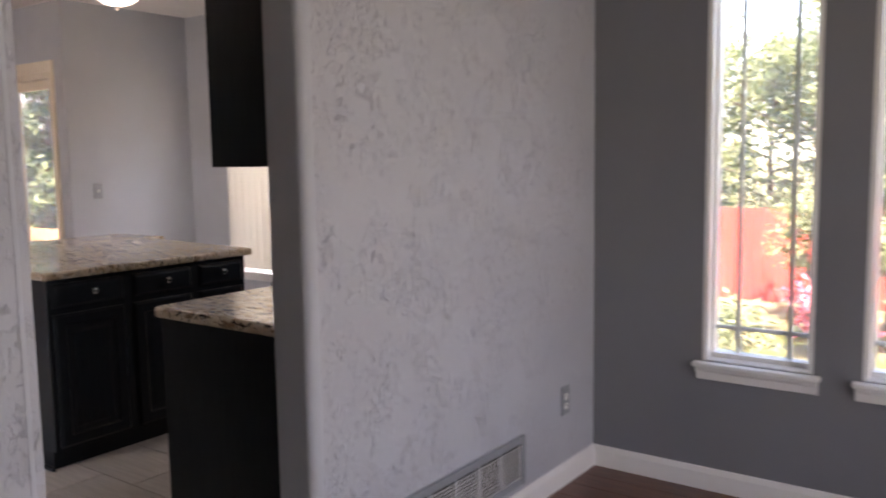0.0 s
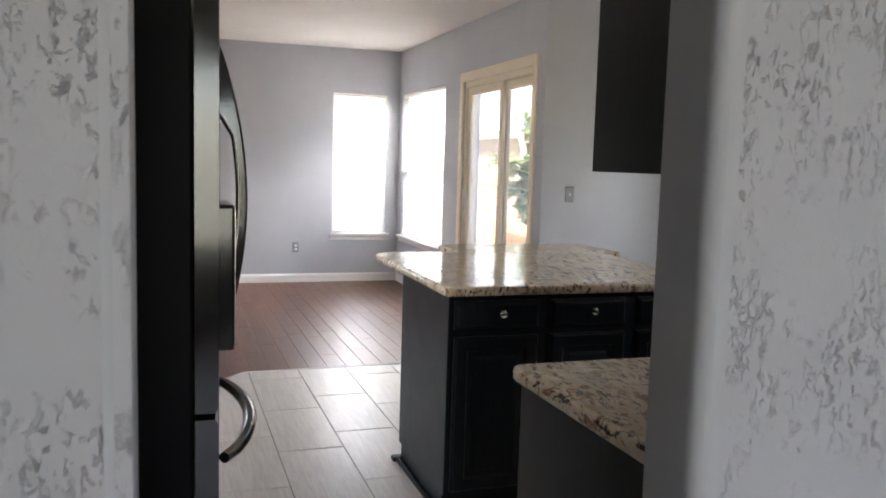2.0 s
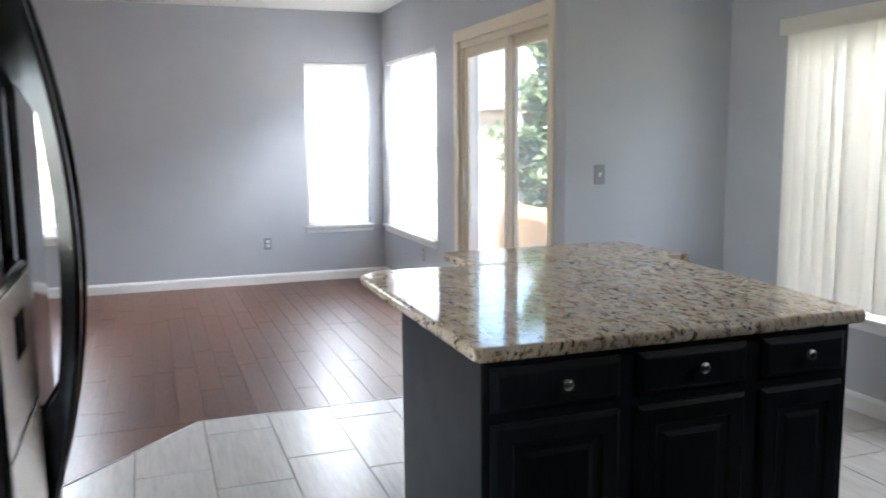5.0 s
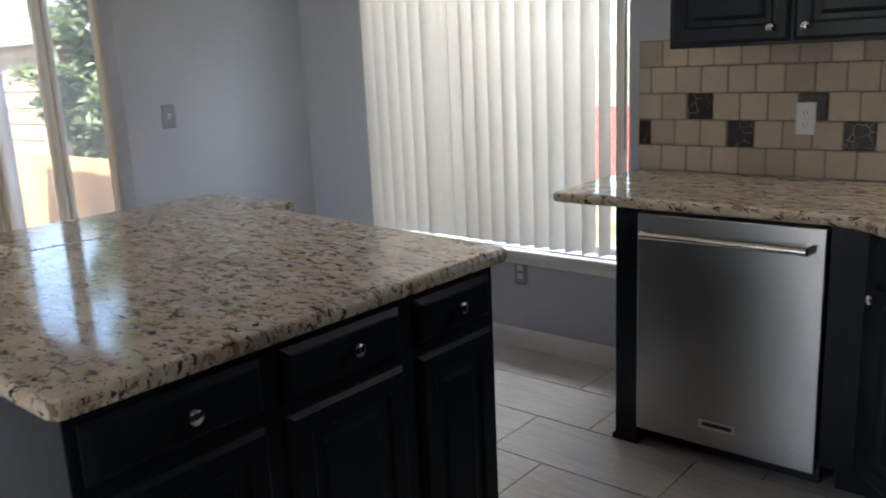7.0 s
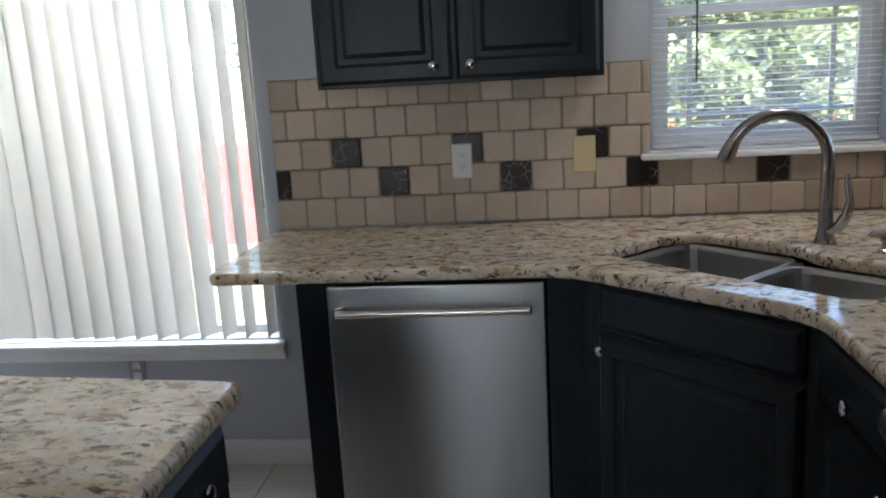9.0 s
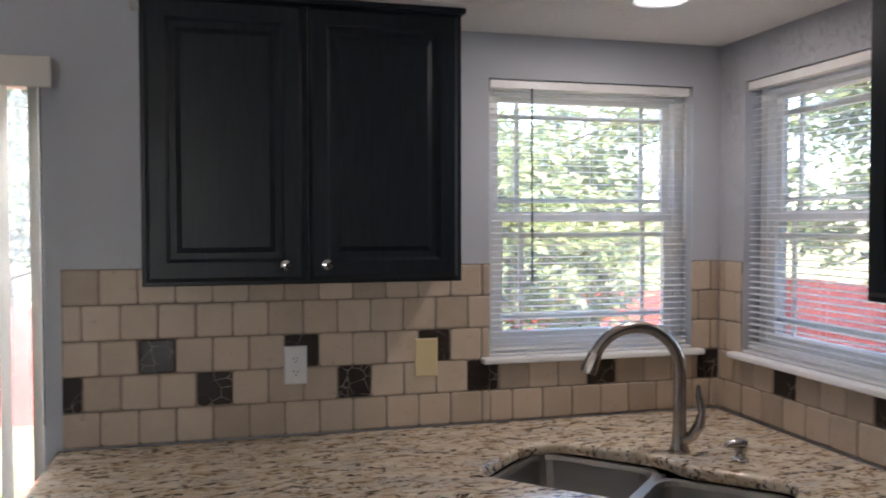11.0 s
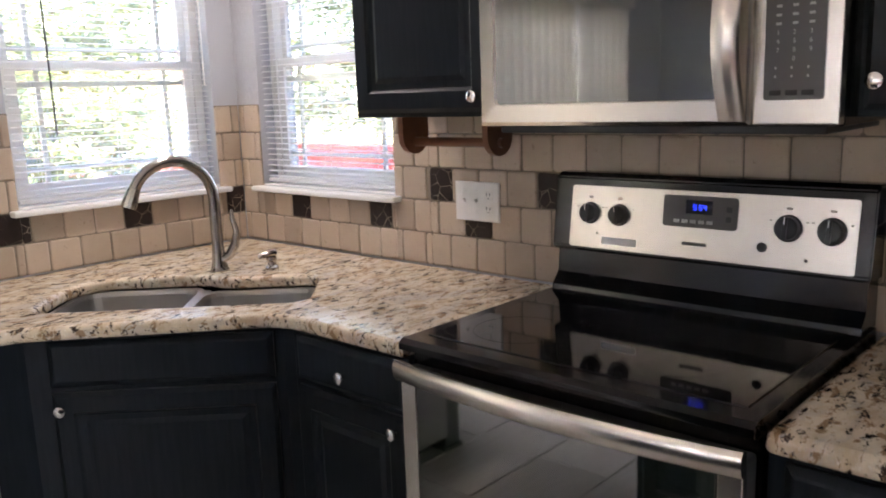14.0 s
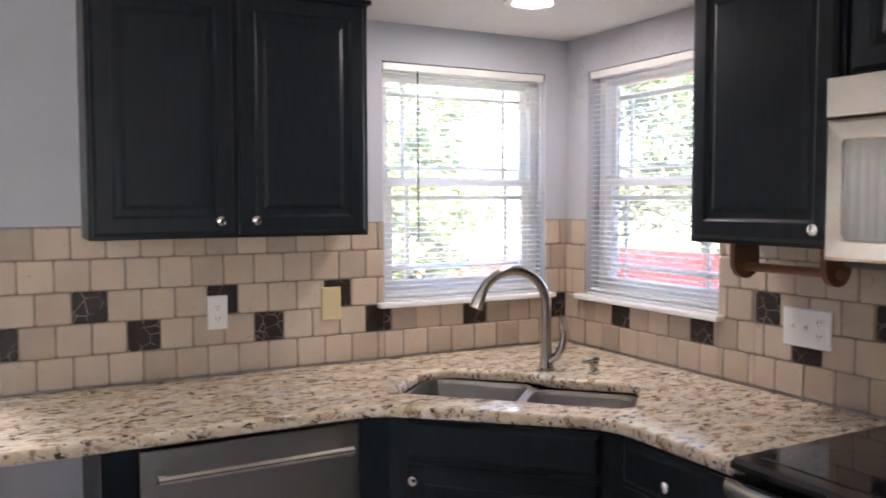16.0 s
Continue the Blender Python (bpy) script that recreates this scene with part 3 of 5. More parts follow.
# ---- horizontal blinds ----
def mini_blind(m, w, h, pitch, tilt, label, rod=True):
    root = thing("window_blind", m @ Vector((0, 0, 0)), label, "window blind", "horizontal window blinds")
    part("head_rail", box(0.006, w - 0.006, 0.008, 0.036, h - 0.032, h - 0.003, 0.003), WPLAST, root, "", m)
    part("bottom_rail", box(0.012, w - 0.012, 0.012, 0.034, 0.014, 0.026, 0.003), WPLAST, root, "", m)
    arc = [(-0.0125, 0.0), (-0.006, 0.0016), (0.0, 0.0022), (0.006, 0.0016), (0.0125, 0.0)]
    ct, st = math.cos(radians(tilt)), math.sin(radians(tilt))
    bm = bmesh.new()
    rows = [[bm.verts.new((x, a * ct - b * st, a * st + b * ct)) for a, b in arc] for x in (0.014, w - 0.014)]
    for i in range(4):
        bm.faces.new((rows[0][i], rows[0][i + 1], rows[1][i + 1], rows[1][i]))
    me = mesh_of("slat", bm, SLAT)
    z, k = 0.034, 0
    while z < h - 0.036:
        ob = new("slat", me)
        ob.parent = root
        ob.matrix_local = Matrix.Translation(-ORIGIN[root]) @ m @ pose(random.uniform(-0.001, 0.001), 0.022, z, random.uniform(-2.5, 2.5), random.uniform(-0.1, 0.1), 0)
        z += pitch
    for fx in (0.12, 0.5, 0.88):
        part("ladder_cord", tube([(fx * w, 0.009, 0.02), (fx * w, 0.009, h - 0.03)], 0.0008, 5), WPLAST, root, "", m)
        part("ladder_cord", tube([(fx * w, 0.035, 0.02), (fx * w, 0.035, h - 0.03)], 0.0008, 5), WPLAST, root, "", m)
    if rod:
        part("tilt_wand", tube([(0.2 * w, 0.002, h - 0.03), (0.202 * w, 0.0, 0.25 * h)], 0.0035, 8), CHAR, root, "thin dark wand", m)
        part("lift_cord", tube([(0.965 * w, 0.003, h - 0.03), (0.963 * w, 0.003, 0.42 * h)], 0.003, 6), WPLAST, root, "", m)
    return root


mini_blind(N_WIN, 0.747, 0.91, 0.0205, 3, "white horizontal mini blind with open slats over the sink")
mini_blind(E_WIN, 0.72, 0.91, 0.0205, 5, "white horizontal mini blind with half-open slats", False)
mini_blind(put(-7.97, SD_Y, 0.555), 1.51, 1.585, 0.0225, 16, "white horizontal mini blind with open slats, sunlit", False)
mini_blind(put(WX, -1.895, 0.555, 90), 0.635, 1.58, 0.0225, 16, "white horizontal mini blind with open slats, sunlit", False)
mini_blind(put(WX, -4.80, 0.555, 90), 0.68, 1.58, 0.0225, 16, "white horizontal mini blind with open slats, sunlit", False)

# ---- vertical blinds in the eating nook ----
vb = thing("vertical_blind", (-2.93, -0.05, 1.96), "cream vinyl vertical blinds drawn across the nook window", "vertical blind")
part("valance", box(-3.72, -2.15, -0.10, -0.088, 1.94, 2.025, 0.003, bm=box(-3.72, -3.708, -0.088, -0.002, 1.94, 2.025, 0.002)), VANE, vb, "cream vinyl valance")
part("head_rail", box(-3.70, -2.17, -0.075, -0.03, 1.965, 2.0, 0.003), WPLAST, vb)
count = 19
for k in range(count):
    x = -3.645 + k * (1.44 / (count - 1))
    turn = 26 if k < 6 else -10 if k < 8 else 14 if k < 9 else 24 if k < 11 else 40 + 7.0 * (k - 11)
    turn += random.uniform(-4, 4)
    prof = [(-0.0445 + 0.089 * i / 6, 0.008 * (1 - (i / 3 - 1) ** 2)) for i in range(7)]
    bm = bmesh.new()
    cols = [[bm.verts.new((a, b + (0.0009 if s else 0), z)) for z in (0.53, 1.963)] for s in (0, 1) for a, b in (prof if s == 0 else prof[::-1])]
    for i in range(14):
        j = (i + 1) % 14
        bm.faces.new((cols[i][0], cols[j][0], cols[j][1], cols[i][1]))
    bm.faces.new([c[0] for c in cols])
    bm.faces.new([c[1] for c in cols])
    vane = part("vane", bm, VANE, vb, "", put(x, -0.052, 0, turn))
    part("hanger_clip", box(-0.008, 0.008, -0.003, 0.003, 1.961, 1.975), WPLAST, vane, "", put(x, -0.052, 0, turn))
part("pull_cord", tube([(-2.185, -0.06, 1.965), (-2.187, -0.06, 1.0)], 0.002, 6), CHAR, vb)

# ---- sliding glass door ----
SX0, SX1 = WX + 2.17, WX + 3.67
door = thing("door_1", (SX0, SD_Y, 0.02), "cream framed sliding glass patio door, closed", "sliding door", "", "structure")
bm = bmesh.new()
for a, b, c, d in ((SX0 - 0.075, SX0 + 0.002, 0, 2.195), (SX1 - 0.002, SX1 + 0.06, 0, 2.195), (SX0 + 0.002, SX1 - 0.002, 2.112, 2.195)):
    box(a, b, SD_Y - 0.018, SD_Y, c, d, 0.004, bm=bm)
part("casing", bm, ALMOND, door, "almond painted door casing")
bm = bmesh.new()
for a, b, c, d in ((SX0, SX0 + 0.035, 0.02, 2.115), (SX1 - 0.035, SX1, 0.02, 2.115), (SX0 + 0.035, SX1 - 0.035, 2.065, 2.115), (SX0 + 0.035, SX1 - 0.035, 0.02, 0.06)):
    box(a, b, SD_Y + 0.01, SD_Y + 0.12, c, d, bm=bm)
part("track_frame", bm, ALMOND, door)
mid = (SX0 + SX1) / 2 + 0.05
for a, b, y in ((SX0 + 0.036, mid + 0.03, SD_Y + 0.03), (mid - 0.03, SX1 - 0.036, SD_Y + 0.075)):
    bm = bmesh.new()
    for p, q, c, d in ((a, a + 0.06, 0.06, 2.065), (b - 0.06, b, 0.06, 2.065), (a + 0.06, b - 0.06, 1.995, 2.065), (a + 0.06, b - 0.06, 0.06, 0.15)):
        box(p, q, y, y + 0.035, c, d, 0.003, bm=bm)
    leaf = part("door_panel", bm, ALMOND, door, "almond vinyl sliding panel")
    pane = part("pane", box(a + 0.055, b - 0.055, y + 0.013, y + 0.02, 0.145, 2.0), GLASS, leaf, "clear glass")
    pane.visible_shadow = False
part("handle", box(SX1 - 0.075, SX1 - 0.055, SD_Y + 0.045, SD_Y + 0.073, 0.93, 1.13, 0.006), CHAR, door, "dark pull handle")
part("latch_handle", box(SX0 + 0.055, SX0 + 0.075, SD_Y + 0.005, SD_Y + 0.028, 0.93, 1.15, 0.006), WPLAST, door, "white pull handle")


# ---- cabinets ----
def knob(parent, m, x, z, y=-0.019):
    """A round nickel knob on a door face."""
    bm = lathe([(0.0055, 0), (0.005, 0.008), (0.0055, 0.014), (0.013, 0.02), (0.0155, 0.024), (0.0145, 0.028), (0.008, 0.031)], 16)
    part("knob", bm, CHROME, parent, "brushed nickel knob", m @ pose(x, y, z, 90, 0, 0))


def front(root, m, x, z, w, h, kind="door", kx=None, kz=None):
    """A raised-panel door or a moulded drawer front on the face of a cabinet."""
    ob = part(kind, panel(w, h, DOOR if kind == "door" else DRAWER), CAB, root, "", m @ Matrix.Translation((x, 0, z)))
    if kx is not None:
        knob(ob, m, kx, kz, -0.019)
    return ob


def carcass(root, m, w, d, z0, z1, toe=True):
    """The box behind the fronts, with axes whose x runs along the face and -y into the room."""
    bm = box(0, w, 0.0, d, z0 + (0.10 if toe else 0), z1, 0.002)
    if toe:
        box(0.002, w - 0.002, 0.06, d, z0, z0 + 0.10, bm=bm)
    part("body", bm, CAB, root, "", m)


BASE_Z = 0.876
# wall cabinet with two doors between nook and sink window
m = put(-1.907, -0.25, 1.398)
c = thing("wall_cabinet", (-1.895, -0.01, 1.39), "black painted two-door wall cabinet with raised panels", "cabinet", "wall cabinets")
carcass(c, m, 0.884, 0.249, 0, 0.785, False)
front(c, m, 0.012, 0.012, 0.414, 0.756, "door", 0.374, 0.055)
front(c, m, 0.440, 0.012, 0.430, 0.756, "door", 0.486, 0.055)
part("crown", box(-0.008, 0.892, -0.026, 0.2, 0.771, 0.787, 0.004), CAB, c, "", m)
# wall cabinet left of the microwave
m = put(-0.295, -1.02, 1.39, -90)
c = thing("wall_cabinet", (-0.01, -1.02, 1.39), "black painted single-door wall cabinet beside the microwave", "cabinet", "wall cabinets")
carcass(c, m, 0.506, 0.294, 0, 0.79, False)
front(c, m, 0.014, 0.012, 0.478, 0.756, "door", 0.458, 0.05)
part("crown", box(-0.008, 0.506, -0.026, 0.2, 0.776, 0.792, 0.004), CAB, c, "", m)
# over the microwave
m = put(-0.295, -1.535, 1.810, -90)
c = thing("wall_cabinet", (-0.01, -1.53, 1.79), "short black two-door cabinet above the microwave", "cabinet", "wall cabinets")
carcass(c, m, 0.79, 0.294, 0, 0.372, False)
front(c, m, 0.012, 0.012, 0.366, 0.35)
front(c, m, 0.397, 0.012, 0.366, 0.35)
# right of the microwave
m = put(-0.30, -2.332, 1.382, -90)
c = thing("wall_cabinet", (-0.01, -2.31, 1.385), "black painted wall cabinet over the short counter", "cabinet", "wall cabinets")
carcass(c, m, 0.55, 0.294, 0, 0.80, False)
front(c, m, 0.012, 0.012, 0.526, 0.775, "door", 0.036, 0.062)

# base cabinets: end panel, filler, diagonal sink base, stove-side base
c = thing("end_panel", (-1.855, -0.3, 0), "black painted cabinet end panel beside the dishwasher", "cabinet panel")
part("body", box(-1.925, -1.838, -0.62, -0.005, 0.0, BASE_Z, 0.002), CAB, c)
part("foot_moulding", box(-1.935, -1.83, -0.63, -0.6, 0.0, 0.02, 0.004), CAB, c)
c = thing("sink_base_cabinet", (-0.6, -0.6, 0), "black diagonal corner sink base with one wide door", "cabinet", "base cabinets")
bm = bmesh.new()
plan = [(-1.215, -0.005), (-1.215, -0.62), (-1.115, -0.62), (-0.65, -1.085), (-0.65, -1.13), (-0.005, -1.13), (-0.005, -0.005)]
vs = [[bm.verts.new((x, y, z)) for x, y in plan] for z in (0.10, BASE_Z)]
for i in range(6):
    bm.faces.new((vs[0][i], vs[0][i + 1], vs[1][i + 1], vs[1][i]))
bm.faces.new((vs[0][6], vs[0][0], vs[1][0], vs[1][6]))
bm.faces.new(vs[0])
part("body", bm, CAB, c)
part("toe_kick", rings([[(-1.18, -0.55, z), (-1.09, -0.55, z), (-0.58, -1.06, z), (-0.58, -1.12, z), (-0.4, -1.12, z), (-1.18, -0.3, z)] for z in (0.0, 0.10)]), CAB, c)
m = put(-0.8675, -0.8675, 0, -45)
front(c, m, -0.29, 0.742, 0.572, 0.122, "drawer_front")
front(c, m, -0.29, 0.125, 0.572, 0.602, "door", -0.262, 0.688)
c = thing("base_cabinet", (-0.3, -1.33, 0), "black base cabinet with drawer and door beside the stove", "cabinet", "base cabinets")
m = put(-0.65, -1.13, 0, -90)
carcass(c, m, 0.41, 0.64, 0, BASE_Z)
front(c, m, 0.022, 0.752, 0.386, 0.115, "drawer", 0.215, 0.80)
front(c, m, 0.022, 0.125, 0.386, 0.612, "door", 0.384, 0.705)
c = thing("base_cabinet", (-0.3, -2.59, 0), "black base cabinet under the short granite counter", "cabinet", "base cabinets")
m = put(-0.63, -2.322, 0, -90)
carcass(c, m, 0.54, 0.62, 0, BASE_Z)
front(c, m, 0.03, 0.742, 0.50, 0.12, "drawer", 0.28, 0.80)
front(c, m, 0.03, 0.125, 0.246, 0.60, "door", 0.25, 0.67)
front(c, m, 0.284, 0.125, 0.246, 0.60, "door", 0.31, 0.67)

# worktops
SM = put(0, 0, 0, -45)


def diag(u, v):
    p = SM @ Vector((u, v, 0))
    return (p.x, p.y)


hole = [diag(u, v) for u, v in corners_round([(-0.382, -1.122), (0.36, -1.125), (0.364, -0.785), (0.07, -0.79), (-0.01, -0.725), (-0.32, -0.725), (-0.385, -0.83)], [0.07, 0.07, 0.07, 0.05, 0.06, 0.06, 0.06])]
outer = corners_round([(-2.17, -0.012), (-2.17, -0.655), (-1.165, -0.655), (-0.665, -1.10), (-0.665, -1.538), (-0.012, -1.538), (-0.012, -0.012)], [0, 0.03, 0.08, 0.08, 0.0, 0, 0])
top = slab("worktop", [outer, hole], 0.876, 0.914, 0.014, GRANITE)
tagged(top, "polished cream and brown speckled granite corner worktop", "worktop", "granite worktops")
top = slab("worktop", [corners_round([(-0.66, -2.322), (-0.012, -2.322), (-0.012, -2.885), (-0.66, -2.885)], [0.02, 0, 0, 0.04])], 0.876, 0.914, 0.014, GRANITE)
tagged(top, "short polished granite worktop beside the stove", "worktop", "granite worktops")

# double sink
sink = thing("kitchen_sink", (*diag(-0.01, -0.93), 0.70), "brushed steel double-bowl undermount sink", "sink")
for a, b, c0, d0, lab in ((-0.374, -0.012, -1.114, -0.734, "larger steel bowl"), (0.018, 0.352, -1.117, -0.796, "smaller steel bowl")):
    def loop(i, z, r):
        return [(*diag(u, v), z) for u, v in corners_round([(a + i, c0 + i), (b - i, c0 + i), (b - i, d0 - i), (a + i, d0 - i)], r)]
    bowl = part("bowl", rings([loop(-0.015, 0.874, 0.07), loop(0.0, 0.874, 0.07), loop(0.004, 0.86, 0.07), loop(0.012, 0.73, 0.075), loop(0.045, 0.702, 0.06)], cap0=False), SINK, sink, lab)
    part("drain", lathe([(0.045, 0.703), (0.04, 0.706), (0.03, 0.702), (0.012, 0.703)], 18), CHROME, bowl, "", Matrix.Translation((*diag((a + b) / 2, (c0 + d0) / 2), 0)))
part("divider", rings([[(*diag(u, v), z) for v, z in ((-1.118, 0.868), (-0.74, 0.868))] + [(*diag(u, v), z) for v, z in ((-0.74, 0.74), (-1.118, 0.74))] for u in (-0.008, 0.014)]), SINK, sink)

# faucet
F = SM @ Matrix.Translation((0.030, -0.663, 0.914))
fc = thing("faucet", F.translation, "brushed nickel gooseneck pull-down kitchen faucet", "faucet")
part("base", lathe([(0.03, 0), (0.03, 0.004), (0.026, 0.012), (0.022, 0.03), (0.02, 0.07), (0.018, 0.11)], 20), NICKEL, fc, "", F)
dx, dy = -0.815, -0.58
path = [(0, 0, 0.10), (0, 0, 0.16), (0, 0, 0.21)]
for k in range(13):
    a = math.pi * k / 12 * 0.86
    r = 0.128
    path.append((dx * r * (1 - math.cos(a)), dy * r * (1 - math.cos(a)), 0.235 + 0.125 * math.sin(a)))
part("spout", tube(path, [0.019, 0.0185, 0.018] + [0.0172] * 13, 14), NICKEL, fc, "", F)
e = path[-1]
part("spray_head", tube([e, (e[0] + dx * 0.008, e[1] + dy * 0.008, e[2] - 0.018), (e[0] + dx * 0.018, e[1] + dy * 0.018, e[2] - 0.042), (e[0] + dx * 0.024, e[1] + dy * 0.024, e[2] - 0.056)], [0.0185, 0.0205, 0.0235, 0.0225], 14), NICKEL, fc, "", F)
part("handle", tube([(0.01, 0, 0.035), (0.035, 0.005, 0.05), (0.055, 0.008, 0.085), (0.06, 0.01, 0.125), (0.05, 0.012, 0.165), (0.048, 0.014, 0.195)], [0.019, 0.023, 0.022, 0.014, 0.013, 0.007], 12, 0.7), NICKEL, fc, "lever handle", F)
S2 = SM @ Matrix.Translation((0.198, -0.668, 0.914))
sd = thing("soap_dispenser", S2.translation, "brushed nickel soap pump set in the worktop", "soap dispenser")
part("base", lathe([(0.022, 0), (0.022, 0.006), (0.014, 0.012), (0.013, 0.022), (0.017, 0.03), (0.017, 0.04)], 16), NICKEL, sd, "", S2)
part("pump_head", tube([(0.015, 0.005, 0.048), (0.0, 0, 0.05), (-0.03, -0.02, 0.047), (-0.036, -0.024, 0.04)], [0.013, 0.015, 0.009, 0.006], 12), NICKEL, sd, "", S2)

# ---- island ----
isl = thing("kitchen_island", (-2.25, -2.07, 0), "black painted island cabinet with three drawers and doors", "kitchen island")
m = put(-1.80, -2.645, 0, 90)
ISL_Z = 0.884
part("body", box(-2.45, -1.80, -2.645, -1.515, 0.09, ISL_Z, 0.003), CAB, isl)
part("plinth", box(-2.44, -1.845, -2.635, -1.525, 0.0, 0.09), CAB, isl)
part("base_moulding", box(-2.46, -1.81, -2.66, -2.645, 0.0, 0.02, 0.004), CAB, isl)
part("corner_foot", box(-2.475, -2.43, -2.675, -2.62, 0.0, 0.022, 0.004), CAB, isl)
for a, b, kk in ((0.022, 0.378, 0.210), (0.43, 0.768, 0.608), (0.822, 1.104, 0.958)):
    front(isl, m, a, 0.752, b - a, 0.112, "drawer", kk, 0.815)
    front(isl, m, a, 0.105, b - a, 0.618, "door")
top = slab("island_worktop", [corners_round([(-2.985, -2.575), (-2.915, -2.665), (-1.768, -2.672), (-1.766, -1.475), (-2.885, -1.37), (-2.955, -2.195)], [0.02, 0.03, 0.035, 0.03, 0, 0])], ISL_Z, ISL_Z + 0.038, 0.014, GRANITE)
tagged(top, "polished speckled granite island worktop with clipped corner", "worktop", "granite worktops")
top = slab("bar_worktop", [corners_round([(-3.33, -2.193), (-2.95, -2.193), (-2.875, -1.265), (-3.355, -1.29)], [0.03, 0.0, 0.01, 0.06])], ISL_Z + 0.004, ISL_Z + 0.0388, 0.003, GRANITE)
tagged(top, "granite breakfast bar slab joined to the island", "worktop", "granite worktops")
bar = thing("bar_support", (-2.75, -1.75, 0), "black painted panel carrying the breakfast bar slab", "cabinet panel")
part("body", box(-2.98, -2.455, -2.15, -1.56, 0.0, ISL_Z - 0.002, 0.003), CAB, bar)

# ---- dishwasher ----
dw = thing("dishwasher", (-1.5, -0.3, 0), "stainless steel dishwasher with bar handle, built under the worktop", "dishwasher")
part("tub", box(-1.827, -1.227, -0.60, -0.01, 0.09, 0.866), CHAR, dw)
part("toe_panel", box(-1.827, -1.227, -0.55, -0.5, 0.0, 0.07), CHAR, dw, "black recessed toe panel")
part("door", box(-1.832, -1.220, -0.642, -0.602, 0.072, 0.864, 0.006, 3), STEELV, dw, "brushed steel door")
h = part("handle", tube([(-1.795, -0.695, 0.798), (-1.262, -0.695, 0.802)], 0.0125, 16), STEEL, dw, "polished bar handle")
for x in (-1.785, -1.272):
    part("handle_post", box(x - 0.014, x + 0.014, -0.70, -0.642, 0.786, 0.814, 0.005), CHROME, h)
part("badge", box(-1.598, -1.469, -0.645, -0.641, 0.137, 0.173, 0.001), CHROME, dw, "small blank silver badge")
part("badge_print", box(-1.583, -1.484, -0.647, -0.645, 0.149, 0.161), CHAR, dw)
part("model_mark", box(-1.302, -1.252, -0.6435, -0.641, 0.142, 0.15), PRINT, dw)

# ---- stove ----
Y0, Y1 = -1.548, -2.316
st = thing("stove", (-0.33, -1.909, 0), "black and stainless freestanding electric range, glass cooktop", "stove")
part("body", box(-0.64, -0.012, Y1, Y0, 0.06, 0.90), ENAMEL, st, "black side panels")
part("toe_base", box(-0.58, -0.02, Y1 + 0.01, Y0 - 0.01, 0.0, 0.06), CHAR, st)
bm = rings([[(x, y, z) for x, z in ((-0.03, 0.90), (-0.668, 0.90), (-0.684, 0.908), (-0.684, 0.922), (-0.672, 0.931), (-0.64, 0.931), (-0.03, 0.931))] for y in (Y1 - 0.003, Y0 + 0.003)])
part("cooktop_frame", bm, ENAMEL, st, "glossy black cooktop rim")
ct = part("cooktop_glass", box(-0.625, -0.115, Y1 + 0.03, Y0 - 0.03, 0.928, 0.9335, 0.002), BGLASS, st, "black ceramic glass")
for x, y, r in ((-0.48, -1.72, 0.105), (-0.48, -2.10, 0.085), (-0.24, -1.72, 0.075), (-0.24, -2.10, 0.105)):
    bm = rings([[(x + rr * math.cos(a), y + rr * math.sin(a), 0.9338) for a in (k * math.pi / 20 for k in range(40))] for rr in (r, r - 0.0025)], False, False)
    part("burner_ring", bm, ENAMEL, ct)
bm = rings([[(x, y, z) for x, z in ((-0.01, 0.93), (-0.115, 0.931), (-0.112, 0.945), (-0.085, 0.975), (-0.078, 1.045), (-0.01, 1.045))] for y in (Y1 + 0.004, Y0 - 0.004)])
part("riser", bm, ENAMEL, st, "glossy black upswept riser")
bm = rings([[(x, y, z) for x, z in ((-0.012, 1.035), (-0.094, 1.038), (-0.100, 1.048), (-0.074, 1.225), (-0.06, 1.237), (-0.012, 1.237))] for y in (Y1 - 0.004, Y0 + 0.004)])
bmesh.ops.bevel(bm, geom=bm.edges[:], offset=0.004, segments=2, affect="EDGES")
guard = part("backguard", bm, ENAMEL, st, "black control housing")
# the control panel leans back with the housing
G = Matrix.Translation((-0.099, -0.005, 1.05)) @ pose(0, 0, 0, 0, 8.2, 0) @ Matrix.Diagonal((1, 1.017, 1, 1))

pl = part("control_panel", rings([[(-d, y, z) for y, z in corners_round([(-1.566, 0.0), (-2.246, 0.0), (-2.246, 0.157), (-1.566, 0.157)], 0.008)] for d in (-0.002, 0.0025)]), STEEL, st, "stainless control panel", G)
for y, z, r in ((-1.622, 0.088, 0.024), (-1.704, 0.088, 0.024), (-2.108, 0.088, 0.026), (-2.196, 0.088, 0.026)):
    K = G @ pose(-0.0025, y, z, 0, -90, 0)
    kb = part("control_knob", lathe([(r + 0.004, 0), (r + 0.003, 0.003), (r, 0.004), (r * 0.94, 0.018), (r * 0.8, 0.021)], 24), CHAR, pl, "black control knob", K)
    part("grip", box(-r * 0.95, r * 0.95, -0.005, 0.005, 0.02, 0.029, 0.002), CHAR, kb, "", K)
    part("pointer", box(r * 0.3, r * 0.9, -0.001, 0.001, 0.029, 0.0296), CHROME, kb, "", K)
    part("scale_mark", box(-0.0035, -0.0028, y - 0.006, y + 0.006, z + r + 0.014, z + r + 0.019), PRINT, pl, "", G)
    for s in (-1, 1):
        part("scale_mark", box(-0.0035, -0.0028, y + s * (r + 0.012) - 0.003, y + s * (r + 0.012) + 0.003, z + 0.014, z + 0.017), PRINT, pl, "", G)
